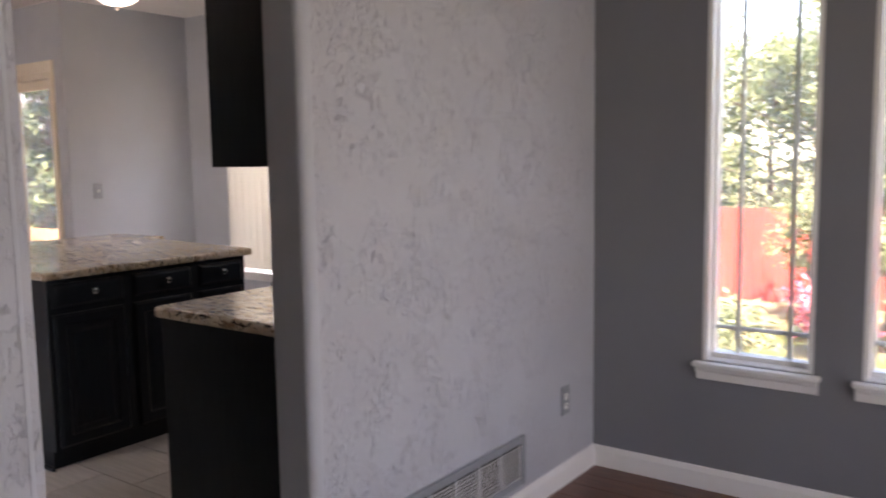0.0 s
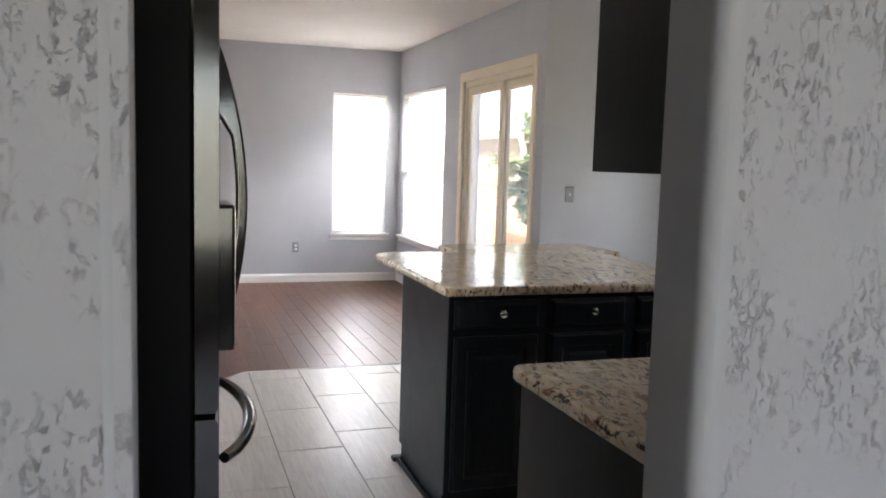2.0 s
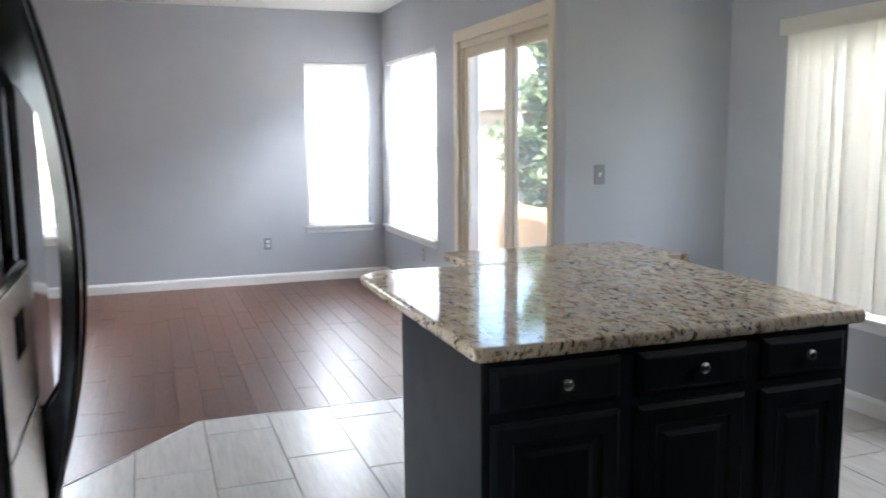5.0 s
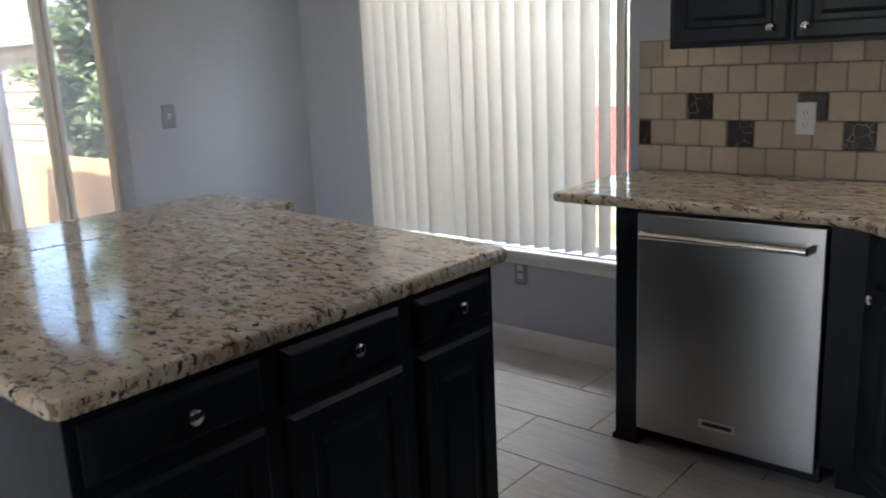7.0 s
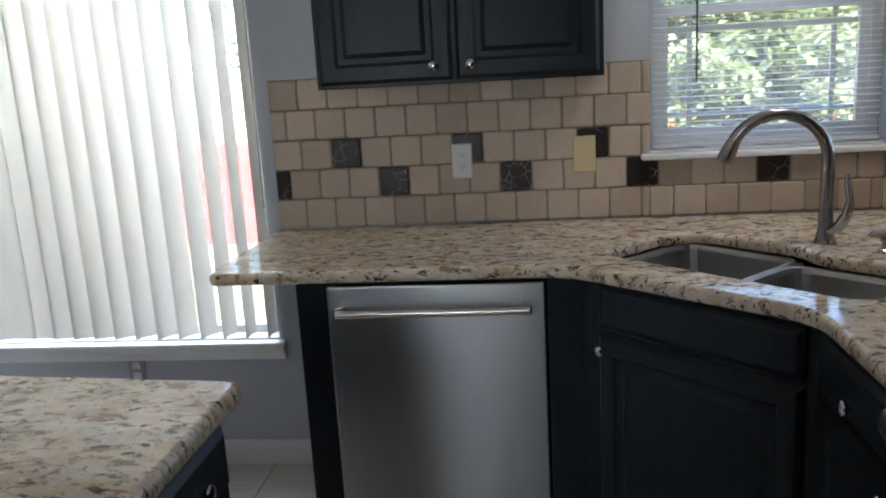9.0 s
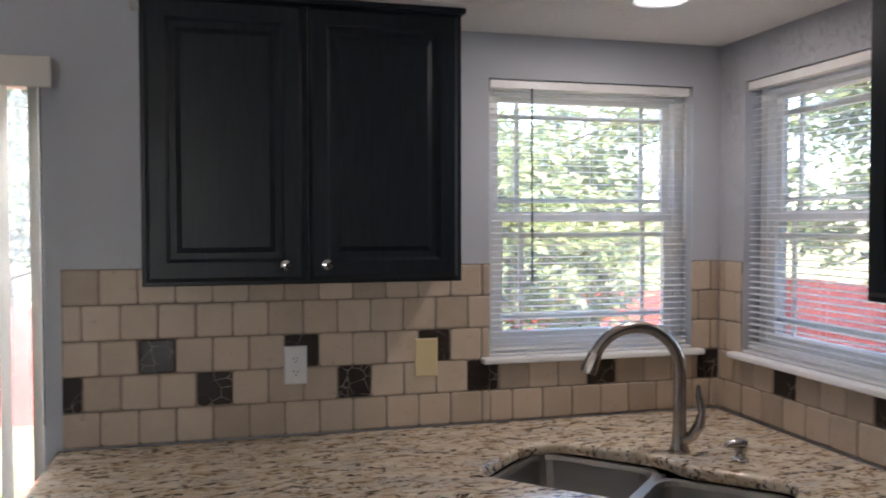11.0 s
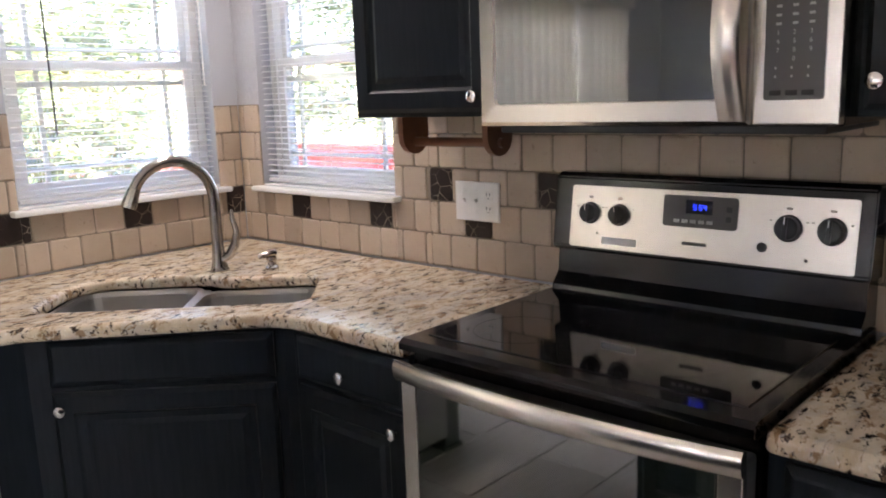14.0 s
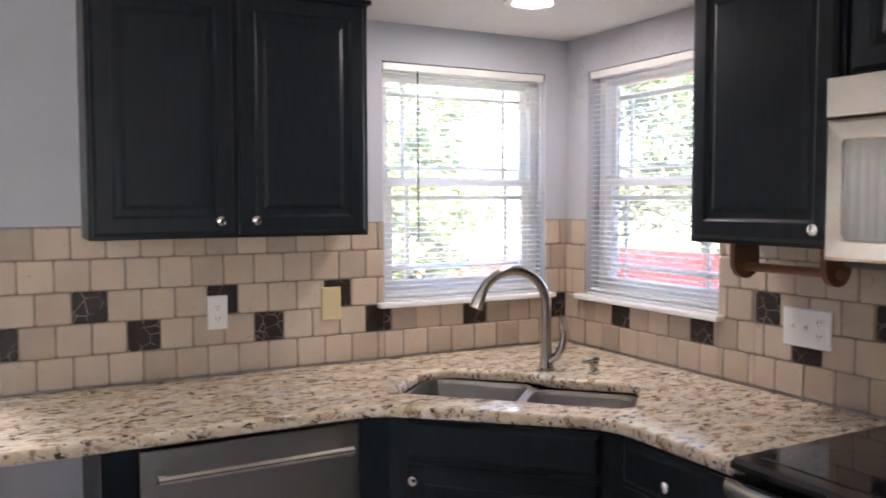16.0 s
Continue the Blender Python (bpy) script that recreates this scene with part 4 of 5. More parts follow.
part("lock_button", lathe([(0.011, 0), (0.011, 0.002), (0.009, 0.003)], 18), CHAR, pl, "", G @ pose(-0.0025, -2.056, 0.042, 0, -90, 0))
part("indicator", lathe([(0.004, 0), (0.003, 0.002)], 10), CHAR, pl, "", G @ pose(-0.0025, -2.15, 0.022, 0, -90, 0))
part("indicator", lathe([(0.003, 0), (0.002, 0.002)], 10), CHAR, pl, "", G @ pose(-0.0025, -1.645, 0.038, 0, -90, 0))
part("badge_print", box(-0.0036, -0.0026, -1.93, -1.872, 0.03, 0.038), CHAR, pl, "", G)
part("worn_label", box(-0.0034, -0.0026, -1.755, -1.66, 0.012, 0.03), TRIM, pl, "scraped remains of a white sticker", G)
dp = part("display", rings([[(-d, y, z) for y, z in corners_round([(-1.82, 0.072), (-1.998, 0.072), (-1.998, 0.146), (-1.82, 0.146)], 0.01)] for d in (0.0, 0.005)]), KEYPAD, pl, "dark grey oven display", G)
part("screen", box(-0.0062, -0.0048, -1.94, -1.876, 0.104, 0.136, 0.0005), BGLASS, dp, "", G)
SEG = {"3": "abcdg", "5": "acdfg", "4": "bcfg"}


def digit(ch, y, z, h):
    w = h * 0.55
    bars = {"a": (0, w, h, h), "d": (0, w, 0, 0), "g": (0, w, h / 2, h / 2), "b": (w, w, h / 2, h), "c": (w, w, 0, h / 2), "f": (0, 0, h / 2, h), "e": (0, 0, 0, h / 2)}
    bm = bmesh.new()
    for s in SEG[ch]:
        a, b, c, d = bars[s]
        t = h * 0.07
        box(-0.0068, -0.0062, y - b - t, y - a + t, z + c - t, z + d + t, bm=bm)
    return bm


for i, ch in enumerate("554"):
    part("lit_digit", digit(ch, -1.895 - i * 0.0105 - (0.003 if i else 0), 0.114, 0.011), BLUE, dp, "glowing blue digit", G)
for i in range(5):
    part("touch_key", box(-0.0058, -0.0048, -1.862 - i * 0.02, -1.848 - i * 0.02, 0.082, 0.09), PRINT, dp, "", G)
for z in (0.09, 0.112):
    part("touch_key", box(-0.0062, -0.0048, -1.985, -1.972, z, z + 0.013, 0.001), CHAR, dp, "", G)
# oven door with a bowed handle
od = part("oven_door", box(-0.688, -0.642, Y1 + 0.006, Y0 - 0.006, 0.20, 0.868, 0.006, 3), CHAR, st, "black oven door")
for a in (Y0 - 0.008, Y1 + 0.05):
    part("side_trim", box(-0.693, -0.687, a - 0.042, a, 0.205, 0.862, 0.002), STEEL, od, "stainless strip")
part("oven_window", box(-0.692, -0.687, Y1 + 0.052, Y0 - 0.052, 0.24, 0.855, 0.002), OVENGLASS, od, "dark reflecting oven glass")
loops = []
for k in range(15):
    f = k / 14
    y = Y0 - 0.004 + (Y1 - Y0 + 0.008) * f
    b = -0.708 - 0.03 * math.sin(math.pi * f) ** 0.8
    loops.append([(b + 0.016, y, 0.852), (b + 0.002, y, 0.848), (b - 0.004, y, 0.856), (b - 0.006, y, 0.87), (b - 0.004, y, 0.884), (b + 0.002, y, 0.892), (b + 0.016, y, 0.888)])
part("door_handle", rings(loops), STEEL, od, "bowed stainless handle")
for y in (Y0 - 0.03, Y1 + 0.03):
    part("handle_mount", box(-0.70, -0.686, y - 0.014, y + 0.014, 0.856, 0.884, 0.003), STEEL, od)
part("drawer", box(-0.684, -0.642, Y1 + 0.006, Y0 - 0.006, 0.07, 0.192, 0.006, 3), ENAMEL, st, "black storage drawer")

# ---- microwave ----
mw = thing("microwave", (-0.2, -1.92, 1.367), "stainless over-the-range microwave hung under the cabinet", "microwave")
MY0, MY1, MX = -1.536, -2.302, -0.400
part("body", box(-0.372, -0.012, MY1, MY0, 1.367, 1.800, 0.004), ENAMEL, mw, "black sheet-metal body")
part("vent_panel", box(MX, -0.37, MY1, MY0, 1.707, 1.800, 0.004, 3), STEEL, mw, "stainless top vent panel")
part("badge_print", box(MX - 0.0012, MX, -1.95, -1.885, 1.738, 1.752), PRINT, mw, "small grey badge")
MD = part("door", rings([[(-d, y, z) for y, z in corners_round([(MY0 - i, 1.370 + i), (-2.152 + i, 1.370 + i), (-2.152 + i, 1.700 - i), (MY0 - i, 1.700 - i)], r)] for i, d, r in ((0, 0.372, 0.004), (0, 0.392, 0.004), (0.008, 0.40, 0.006), (0.045, 0.402, 0.012), (0.05, 0.397, 0.012))]), STEEL, mw, "stainless door")
part("door_window", rings([[(-d, y, z) for y, z in corners_round([(-1.588, 1.417), (-2.100, 1.417), (-2.100, 1.652), (-1.588, 1.652)], 0.014)] for d in (0.394, 0.3995)]), OVENGLASS, MD, "dark reflecting door glass")
loops = []
for k in range(15):
    f = k / 14
    z = 1.378 + 0.315 * f
    b = MX - 0.012 - 0.042 * math.sin(math.pi * f)
    loops.append([(b, -2.100, z), (b - 0.006, -2.103, z), (b - 0.009, -2.122, z), (b - 0.006, -2.143, z), (b + 0.002, -2.150, z), (b + 0.01, -2.14, z), (b + 0.01, -2.106, z)])
part("door_handle", rings(loops), STEEL, MD, "bowed stainless handle")
CP = part("control_panel", box(MX, -0.37, MY1, -2.156, 1.370, 1.700, 0.004, 3), STEEL, mw, "stainless control panel")
KP = part("keypad", rings([[(-d, y, z) for y, z in corners_round([(-2.176, 1.414), (-2.276, 1.414), (-2.276, 1.664), (-2.176, 1.664)], 0.006)] for d in (0.398, 0.4025)]), KEYPAD, CP, "dark grey keypad")
part("screen", box(MX - 0.0045, MX - 0.002, -2.264, -2.19, 1.622, 1.655, 0.001), BGLASS, CP)
for r in range(11):
    for k in range(3):
        y, z = -2.194 - k * 0.027, 1.600 - r * 0.0148
        if 5 <= r <= 8:
            number = "123456789.0."[(r - 5) * 3 + k]
            if number != ".":
                part("key_number", letters(number, 0.011), PRINT, CP, "", put(MX - 0.0029, y - 0.004, z + 0.002, -90))
            continue
        part("key_print", box(MX - 0.0032, MX - 0.0024, y - (0.009 if r < 5 else 0.003), y, z, z + 0.0045), PRINT, CP)
for k in range(3):
    part("key", box(MX - 0.0042, MX - 0.002, -2.206 - k * 0.027, -2.186 - k * 0.027, 1.422, 1.431, 0.001), SLOT, CP)
part("underside_grille", box(-0.36, -0.04, MY1 + 0.03, MY0 - 0.03, 1.352, 1.368, 0.004), CHAR, mw, "dark underside with lamp and filters")

mw.scale.y = 1.0195
mw.location.y = -1.944
mw.location.z = 1.369

# ---- paper towel holder under the wall cabinet ----
tw = thing("paper_towel_holder", (-0.18, -1.27, 1.39), "walnut-stained wooden paper towel holder, empty", "towel holder")
for y in (-1.125, -1.43):
    pts = [(-0.18 + 0.052 * math.cos(a), 1.335 + 0.052 * math.sin(a)) for a in (math.pi + k * math.pi / 10 for k in range(11))]
    pts = [(-0.232, 1.389)] + pts + [(-0.128, 1.389)]
    part("bracket", rings([[(x, yy, z) for x, z in pts] for yy in (y - 0.009, y + 0.009)]), WALNUT, tw)
part("dowel", tube([(-0.18, -1.12, 1.318), (-0.18, -1.45, 1.318)], 0.013, 12), WALNUT, tw, "turned wooden dowel")


# ---- plates on the walls ----
def plate(m, w, h, mat, label, name, category, slots=(), toggles=(), screws=()):
    root = thing(name, m.translation, label, category, "wall plates")
    p = part("cover_plate", panel(w, h, [(0, 0), (0.0, 0.003), (0.004, 0.0062)]), mat, root, "", m)
    for x, z in slots:
        part("socket", panel(0.030, 0.026, [(0, 0), (0, 0.0072), (0.003, 0.008)]), WPLAST, root, "white socket face", m @ Matrix.Translation((x - 0.015, 0, z - 0.013)))
        for s in (-0.006, 0.006):
            part("slot", box(x + s - 0.001, x + s + 0.001, -0.0088, -0.0078, z - 0.001, z + 0.007), SLOT, root, "", m)
        part("slot", box(x - 0.002, x + 0.002, -0.0088, -0.0078, z - 0.009, z - 0.006), SLOT, root, "", m)
    for x, z in toggles:
        part("toggle_well", box(x - 0.006, x + 0.006, -0.0072, -0.004, z - 0.013, z + 0.013, 0.001), WPLAST, root, "", m)
        part("toggle", rings([[(x + s, -0.006, z - 0.004), (x + s, -0.006, z + 0.006), (x + s, -0.017, z + 0.011), (x + s, -0.018, z + 0.005)] for s in (-0.004, 0.004)]), WPLAST, root, "white toggle lever", m)
    for x, z in screws:
        part("screw", lathe([(0.0035, 0), (0.003, 0.001), (0.001, 0.0014)], 10), mat, root, "", m @ pose(x, -0.0062, z, 90, 0, 0))
    return root


W1, H1 = 0.07, 0.115
duplex = [(0.035, 0.037), (0.035, 0.078)]
plate(put(-1.522, -0.012, 1.072), W1, 0.118, WPLAST, "white duplex outlet set in the tile backsplash", "wall_outlet", "outlet", duplex, (), [(0.035, 0.0575)])
plate(put(-1.111, -0.012, 1.076), 0.075, 0.122, IVORY, "ivory blank wall plate on the tile backsplash", "blank_plate", "wall plate", (), (), [(0.0375, 0.03), (0.0375, 0.061), (0.0375, 0.092)])
plate(put(-0.012, -1.133, 1.072, -90), 0.168, 0.118, WPLAST, "white plate with two switches and an outlet", "switch_plate", "switch plate", [(0.130, 0.038), (0.130, 0.079)], [(0.038, 0.059), (0.084, 0.059)], [(0.038, 0.09), (0.084, 0.09), (0.038, 0.028), (0.084, 0.028)])
plate(put(-2.807, 0, 0.325), W1, H1, GPLATE, "grey-painted duplex outlet below the nook window", "wall_outlet", "outlet", duplex)
plate(put(NOOK_X, -0.93, 1.13, 90), W1, H1, GPLATE, "grey-painted light switch on the nook wall", "light_switch", "light switch", (), [(0.035, 0.0575)], [(0.035, 0.09), (0.035, 0.025)])
plate(put(WX, -2.335, 0.336, 90), W1, H1, GPLATE, "grey-painted duplex outlet on the living room wall", "wall_outlet", "outlet", duplex)
plate(put(-6.86, SD_Y, 0.33), W1, H1, GPLATE, "grey-painted outlet beneath the blind-covered window", "wall_outlet", "outlet", duplex)
plate(put(DIN_X, -1.500, 0.305, 90), W1, 0.125, GPLATE, "grey-painted duplex outlet near the dining room corner", "wall_outlet", "outlet", duplex)
plate(put(DIN_X, -3.961, 1.058, 90), 0.082, 0.126, GPLATE, "large grey metal light switch plate by the doorway", "light_switch", "light switch", (), [(0.041, 0.063)], [(0.041, 0.094), (0.041, 0.033)])

# ---- return-air grille ----
vt = thing("vent_grille", (DIN_X, -2.24, 0.11), "grey-painted return-air grille with pale louvers, low on the wall", "vent grille")
m = put(DIN_X, -2.61, 0.125, 90)
bm = bmesh.new()
L, HH = 0.79, 0.195
for a, b, c, d in ((0, 0.03, 0, HH), (L - 0.03, L, 0, HH), (0.03, L - 0.03, 0, 0.028), (0.03, L - 0.03, HH - 0.028, HH)):
    box(a, b, -0.016, 0, c, d, 0.002, bm=bm)
part("frame", bm, GPLATE, vt, "grey-painted flange", m)
for k in range(1, 5):
    x = 0.03 + (L - 0.06) * k / 5
    part("mullion", box(x - 0.008, x + 0.008, -0.014, -0.001, 0.028, HH - 0.028), GPLATE, vt, "", m)
part("backing", box(0.03, L - 0.03, -0.002, -0.001, 0.028, HH - 0.028), SLOT, vt, "", m)
louver = mesh_of("louver", rings([[(x, -0.0145, 0.0015), (x, -0.0145, 0.0060), (x, -0.0075, 0.0016), (x, -0.0078, 0.0)] for x in (0.031, L - 0.031)]), TRIM)
for k in range(10):
    ob = new("louver", louver)
    ob.parent = vt
    ob.matrix_local = Matrix.Translation(-ORIGIN[vt]) @ m @ Matrix.Translation((0, 0, 0.030 + k * 0.0135))

# ---- ceiling lamps ----
rl = thing("recessed_light", (-0.53, -0.515, SOF), "round white recessed downlight, switched on", "ceiling light")
R = Matrix.Translation((-0.53, -0.515, SOF))
part("trim_ring", lathe([(0.10, -0.0005), (0.098, -0.006), (0.075, -0.010), (0.066, -0.004), (0.066, -0.0005)], 32), WPLAST, rl, "", R)
part("lens", lathe([(0.065, -0.001), (0.06, -0.005), (0.02, -0.006)], 32), LED, rl, "lit frosted lens", R)
dl = thing("dome_light", (-3.272, -1.259, CEIL_Z), "frosted glass dome ceiling lamp, switched on", "ceiling light")
D = Matrix.Translation((-3.272, -1.259, CEIL_Z))
part("canopy", lathe([(0.09, 0), (0.09, -0.02), (0.16, -0.035), (0.165, -0.05)], 32), NICKEL, dl, "", D)
part("glass_bowl", lathe([(0.165, -0.05), (0.16, -0.09), (0.135, -0.135), (0.09, -0.17), (0.03, -0.187)], 32), DOME, dl, "glowing frosted bowl", D)
part("finial", lathe([(0.012, -0.186), (0.014, -0.195), (0.006, -0.205), (0.009, -0.213), (0.003, -0.22)], 14), NICKEL, dl, "", D)

# ---- refrigerator ----
fr = thing("refrigerator", (-1.24, -3.95, 0), "glossy black french-door refrigerator with ice dispenser", "refrigerator")
part("cabinet", box(-1.70, -0.785, -4.36, -3.61, 0.02, 1.77, 0.006), SIDEWALL, fr, "black side walls")


def bowed(x0, x1, z0, z1, yb=-3.605, yf=-3.552, bow=0.018):
    loops = []
    for k in range(13):
        f = k / 12
        x = x0 + (x1 - x0) * f
        g = (x + 1.2425) / 0.4575
        y = yf + bow * (1 - g * g)
        loops.append([(x, yb, z0), (x, y - 0.008, z0), (x, y, z0 + 0.012), (x, y, z1 - 0.012), (x, y - 0.008, z1), (x, yb, z1)])
    return rings(loops)


dr = part("door", bowed(-1.70, -1.247, 0.80, 1.775), ENAMEL, fr, "glossy black door")
dl2 = part("door", bowed(-1.238, -0.785, 0.80, 1.775), ENAMEL, fr, "glossy black door with dispenser")
fz = part("freezer_drawer", bowed(-1.70, -0.785, 0.06, 0.785), ENAMEL, fr, "glossy black freezer drawer")


def crescent(x, z0, z1, y0, rise, w=0.032):
    """A flat handle with pointed ends: a bowed outer limb and a thin back strip round a long opening."""
    bm = bmesh.new()
    out = lambda f: y0 + rise * math.sin(math.pi * f) ** 0.85
    limb = []
    for k in range(25):
        f = k / 24
        g = max(0.0, min(1.0, (min(f, 1 - f) - 0.19) / 0.09))
        inner = (y0 - 0.012) * (1 - g) + (out(f) - 0.023) * g
        z, h = z0 + (z1 - z0) * f, w * (0.35 + 0.65 * math.sin(math.pi * f) ** 0.6) / 2
        limb.append([(x - h, inner, z), (x + h, inner, z), (x + h, out(f) - 0.006, z), (x + h * 0.6, out(f), z), (x - h * 0.6, out(f), z), (x - h, out(f) - 0.006, z)])
    rings(limb, bm=bm)
    rings([[(x - w / 2, y0 - 0.014, z), (x + w / 2, y0 - 0.014, z), (x + w * 0.4, y0 + 0.005, z), (x - w * 0.4, y0 + 0.005, z)] for z in (z0 + 0.13 * (z1 - z0), z1 - 0.13 * (z1 - z0))], bm=bm)
    return bm


for ob, x in ((dr, -1.30), (dl2, -1.185)):
    part("handle", crescent(x, 0.845, 1.695, -3.532, 0.078), ENAMEL, ob, "black pointed crescent handle")
path = [(-1.62 + 0.76 * k / 14, -3.535 + 0.092 * math.sin(math.pi * k / 14) ** 0.7, 0.665) for k in range(15)]
part("handle", tube(path, [0.014 + 0.006 * math.sin(math.pi * k / 14) for k in range(15)], 12), ENAMEL, fz, "black bowed handle")
ds = part("dispenser", box(-1.135, -0.90, -3.552, -3.507, 0.918, 1.274, 0.008, 3), ENAMEL, dl2, "black water and ice dispenser")
part("recess", box(-1.128, -0.907, -3.509, -3.5055, 0.93, 1.10, 0.001), STEEL, ds, "silver drip well")
part("keypad", box(-1.128, -0.907, -3.509, -3.5055, 1.11, 1.262, 0.001), STEEL, ds, "silver keypad")
part("screen", box(-1.05, -0.985, -3.506, -3.5045, 1.185, 1.232), BGLASS, ds)

# ---- pantry ----
pn = thing("pantry_cabinet", (-0.37, -4.05, 0), "tall black painted pantry cabinet with two doors", "cabinet", "tall cabinets")
m = put(-0.012, -3.775, 0, 180)
carcass(pn, m, 0.755, 0.59, 0, 2.18)
front(pn, m, 0.03, 0.12, 0.63, 1.23, "door", 0.605, 1.33)
front(pn, m, 0.03, 1.38, 0.63, 0.78, "door", 0.605, 1.43)
fl = thing("filler_panel", (-0.775, -4.0, 0), "black painted filler panel beside the refrigerator", "cabinet panel")
part("body", box(-0.782, -0.77, -4.36, -3.765, 0.0, 2.18), CAB, fl)

# ---- threshold strip between tile and wood ----
bm = tube([(-4.222, -1.12, 0.001), (-4.205, -3.20, 0.001)], 0.004, 6)
tube([(-4.205, -3.20, 0.001), (-3.25, -4.1, 0.001), (-3.25, -4.4, 0.001)], 0.004, 6, bm=bm)
tagged(part("floor_trim", bm, TRIM), "thin pale strip between tile and wood", "floor trim", "", "structure")

# ---- outside ----
n = Nodes("dry_lawn", 0.9, base=(0.12, 0.14, 0.05), spec=0.2)
n.color(n.mix(n.ramp(n.noise(1.2, 6, 0.7), [(0.4, 0.0), (0.65, 1.0)]), (0.09, 0.11, 0.035), (0.34, 0.29, 0.17)))
n.bump(n.noise(40, 5, 0.7), 0.8, 0.03)
LAWN = n.mat


def board_paint(name, a, b):
    n = Nodes(name, 0.75, base=a, spec=0.3)
    v, rnd = n.shift()
    grain = n.noise(8, 5, 0.6, n.stretch((8, 8, 0.7), (0, 0, 0), v))
    n.color(n.mix(1.0, n.mix(grain, a, b), n.ramp(rnd, [(0.0, 0.8), (1.0, 1.15)]), "MULTIPLY"))
    n.bump(grain, 0.2, 0.002)
    return n.mat


RED = board_paint("red_fence_stain", (0.36, 0.035, 0.022), (0.5, 0.07, 0.045))
CEDAR = board_paint("raw_cedar", (0.42, 0.22, 0.10), (0.58, 0.34, 0.17))
SIDING = board_paint("tan_siding", (0.34, 0.25, 0.175), (0.39, 0.29, 0.205))
n = Nodes("grey_shingles", 0.9, base=(0.3, 0.29, 0.28), spec=0.2)
n.color(n.mix(n.noise(14, 5, 0.7), (0.11, 0.115, 0.125), (0.22, 0.225, 0.235)))
n.bump(n.noise(40, 4), 0.4, 0.01)
SHINGLE = n.mat


def leaf_mat(name, a, b):
    n = Nodes(name, 0.5, base=a)
    g = n.t.nodes.new("ShaderNodeNewGeometry").outputs["Random Per Island"]
    col = n.mix(g, a, b)
    n.color(col)
    tr = n.t.nodes.new("ShaderNodeBsdfTranslucent")
    n.link(col, tr.inputs[0])
    mx = n.t.nodes.new("ShaderNodeMixShader")
    mx.inputs[0].default_value = 0.4
    n.link(n.p.outputs[0], mx.inputs[1])
    n.link(tr.outputs[0], mx.inputs[2])
    n.link(mx.outputs[0], n.t.nodes["Material Output"].inputs[0])
    return n.mat


LEAF = leaf_mat("green_leaves", (0.09, 0.13, 0.055), (0.22, 0.28, 0.13))
LEAF2 = leaf_mat("yellow_green_leaves", (0.15, 0.19, 0.08), (0.32, 0.36, 0.18))
PETAL = leaf_mat("pink_petals", (0.5, 0.06, 0.12), (0.7, 0.3, 0.35))
n = Nodes("grey_bark", 0.9, base=(0.14, 0.1, 0.07), spec=0.2)
bk = n.noise(12, 5, 0.6, n.stretch((4, 4, 0.6)))
n.color(n.mix(bk, (0.08, 0.055, 0.04), (0.2, 0.15, 0.11)))
n.bump(bk, 0.6, 0.02)
BARK = n.mat

gsize = 300
bm = bmesh.new()
bm.faces.new([bm.verts.new(p) for p in ((-gsize, -gsize, GROUND_Z), (gsize, -gsize, GROUND_Z), (gsize, gsize, GROUND_Z), (-gsize, gsize, GROUND_Z))])
tagged(part("ground", bm, LAWN), "patchy sunlit lawn with dry bare soil", "ground", "", "structure")
tagged(part("foundation", box(WX - 0.16, 4.76, SY - 0.15, DIN_Y, GROUND_Z, -0.125), FGROUT, None), "concrete foundation under the house", "foundation", "", "structure")
tagged(part("foundation", box(NOOK_X - 0.14, DIN_X, DIN_Y, 0.16, GROUND_Z, -0.125), FGROUT, None), "concrete foundation under the kitchen", "foundation", "", "structure")
tagged(part("roof", box(WX - 0.6, 5.2, SY - 0.6, DIN_Y + 0.5, 2.80, 3.0), SHINGLE), "flat overhanging roof edge of the house", "roof", "", "structure")
tagged(part("roof", box(NOOK_X - 0.5, DIN_X + 0.35, DIN_Y + 0.5, 0.5, 2.80, 3.0), SHINGLE), "flat overhanging roof edge of the kitchen bay", "roof", "", "structure")


def fence(x0, y0, x1, y1, h, mat, label):
    a, b = Vector((x0, y0, GROUND_Z)), Vector((x1, y1, GROUND_Z))
    d = (b - a).normalized()
    rot = math.degrees(math.atan2(d.y, d.x))
    root = thing("fence", a, label, "fence", "yard fences")
    count = int((b - a).length / 0.146)
    me = mesh_of("board", rings([[(0, yy, 0), (0.14, yy, 0), (0.14, yy, h - 0.02), (0.125, yy, h), (0.015, yy, h), (0, yy, h - 0.02)] for yy in (-0.009, 0.009)]), mat)
    for k in range(count):
        ob = new("board", me)
        ob.parent = root
        ob.matrix_local = put(d.x * 0.146 * k, d.y * 0.146 * k, random.uniform(-0.012, 0.0), rot)
    for z in (0.25, h - 0.25):
        bm = box(0, count * 0.146, 0.012, 0.05, z - 0.045, z + 0.045)
        part("rail", bm, mat, root, "", put(a.x, a.y, a.z, rot))
    for k in range(int(count * 0.146 / 2.4) + 1):
        part("post", box(k * 2.4, k * 2.4 + 0.09, 0.05, 0.14, 0, h - 0.05), mat, root, "", put(a.x, a.y, a.z, rot))
    return root


fence(-10.3, 7.0, 5.0, 7.0, 1.28, RED, "red-stained board fence along the back yard")
fence(5.0, 7.0, 5.0, -0.9, 1.5, RED, "red-stained board fence along the side yard")
fence(-10.6, 0.75, -6.3, 0.75, 1.22, CEDAR, "raw cedar board fence beside the patio door")

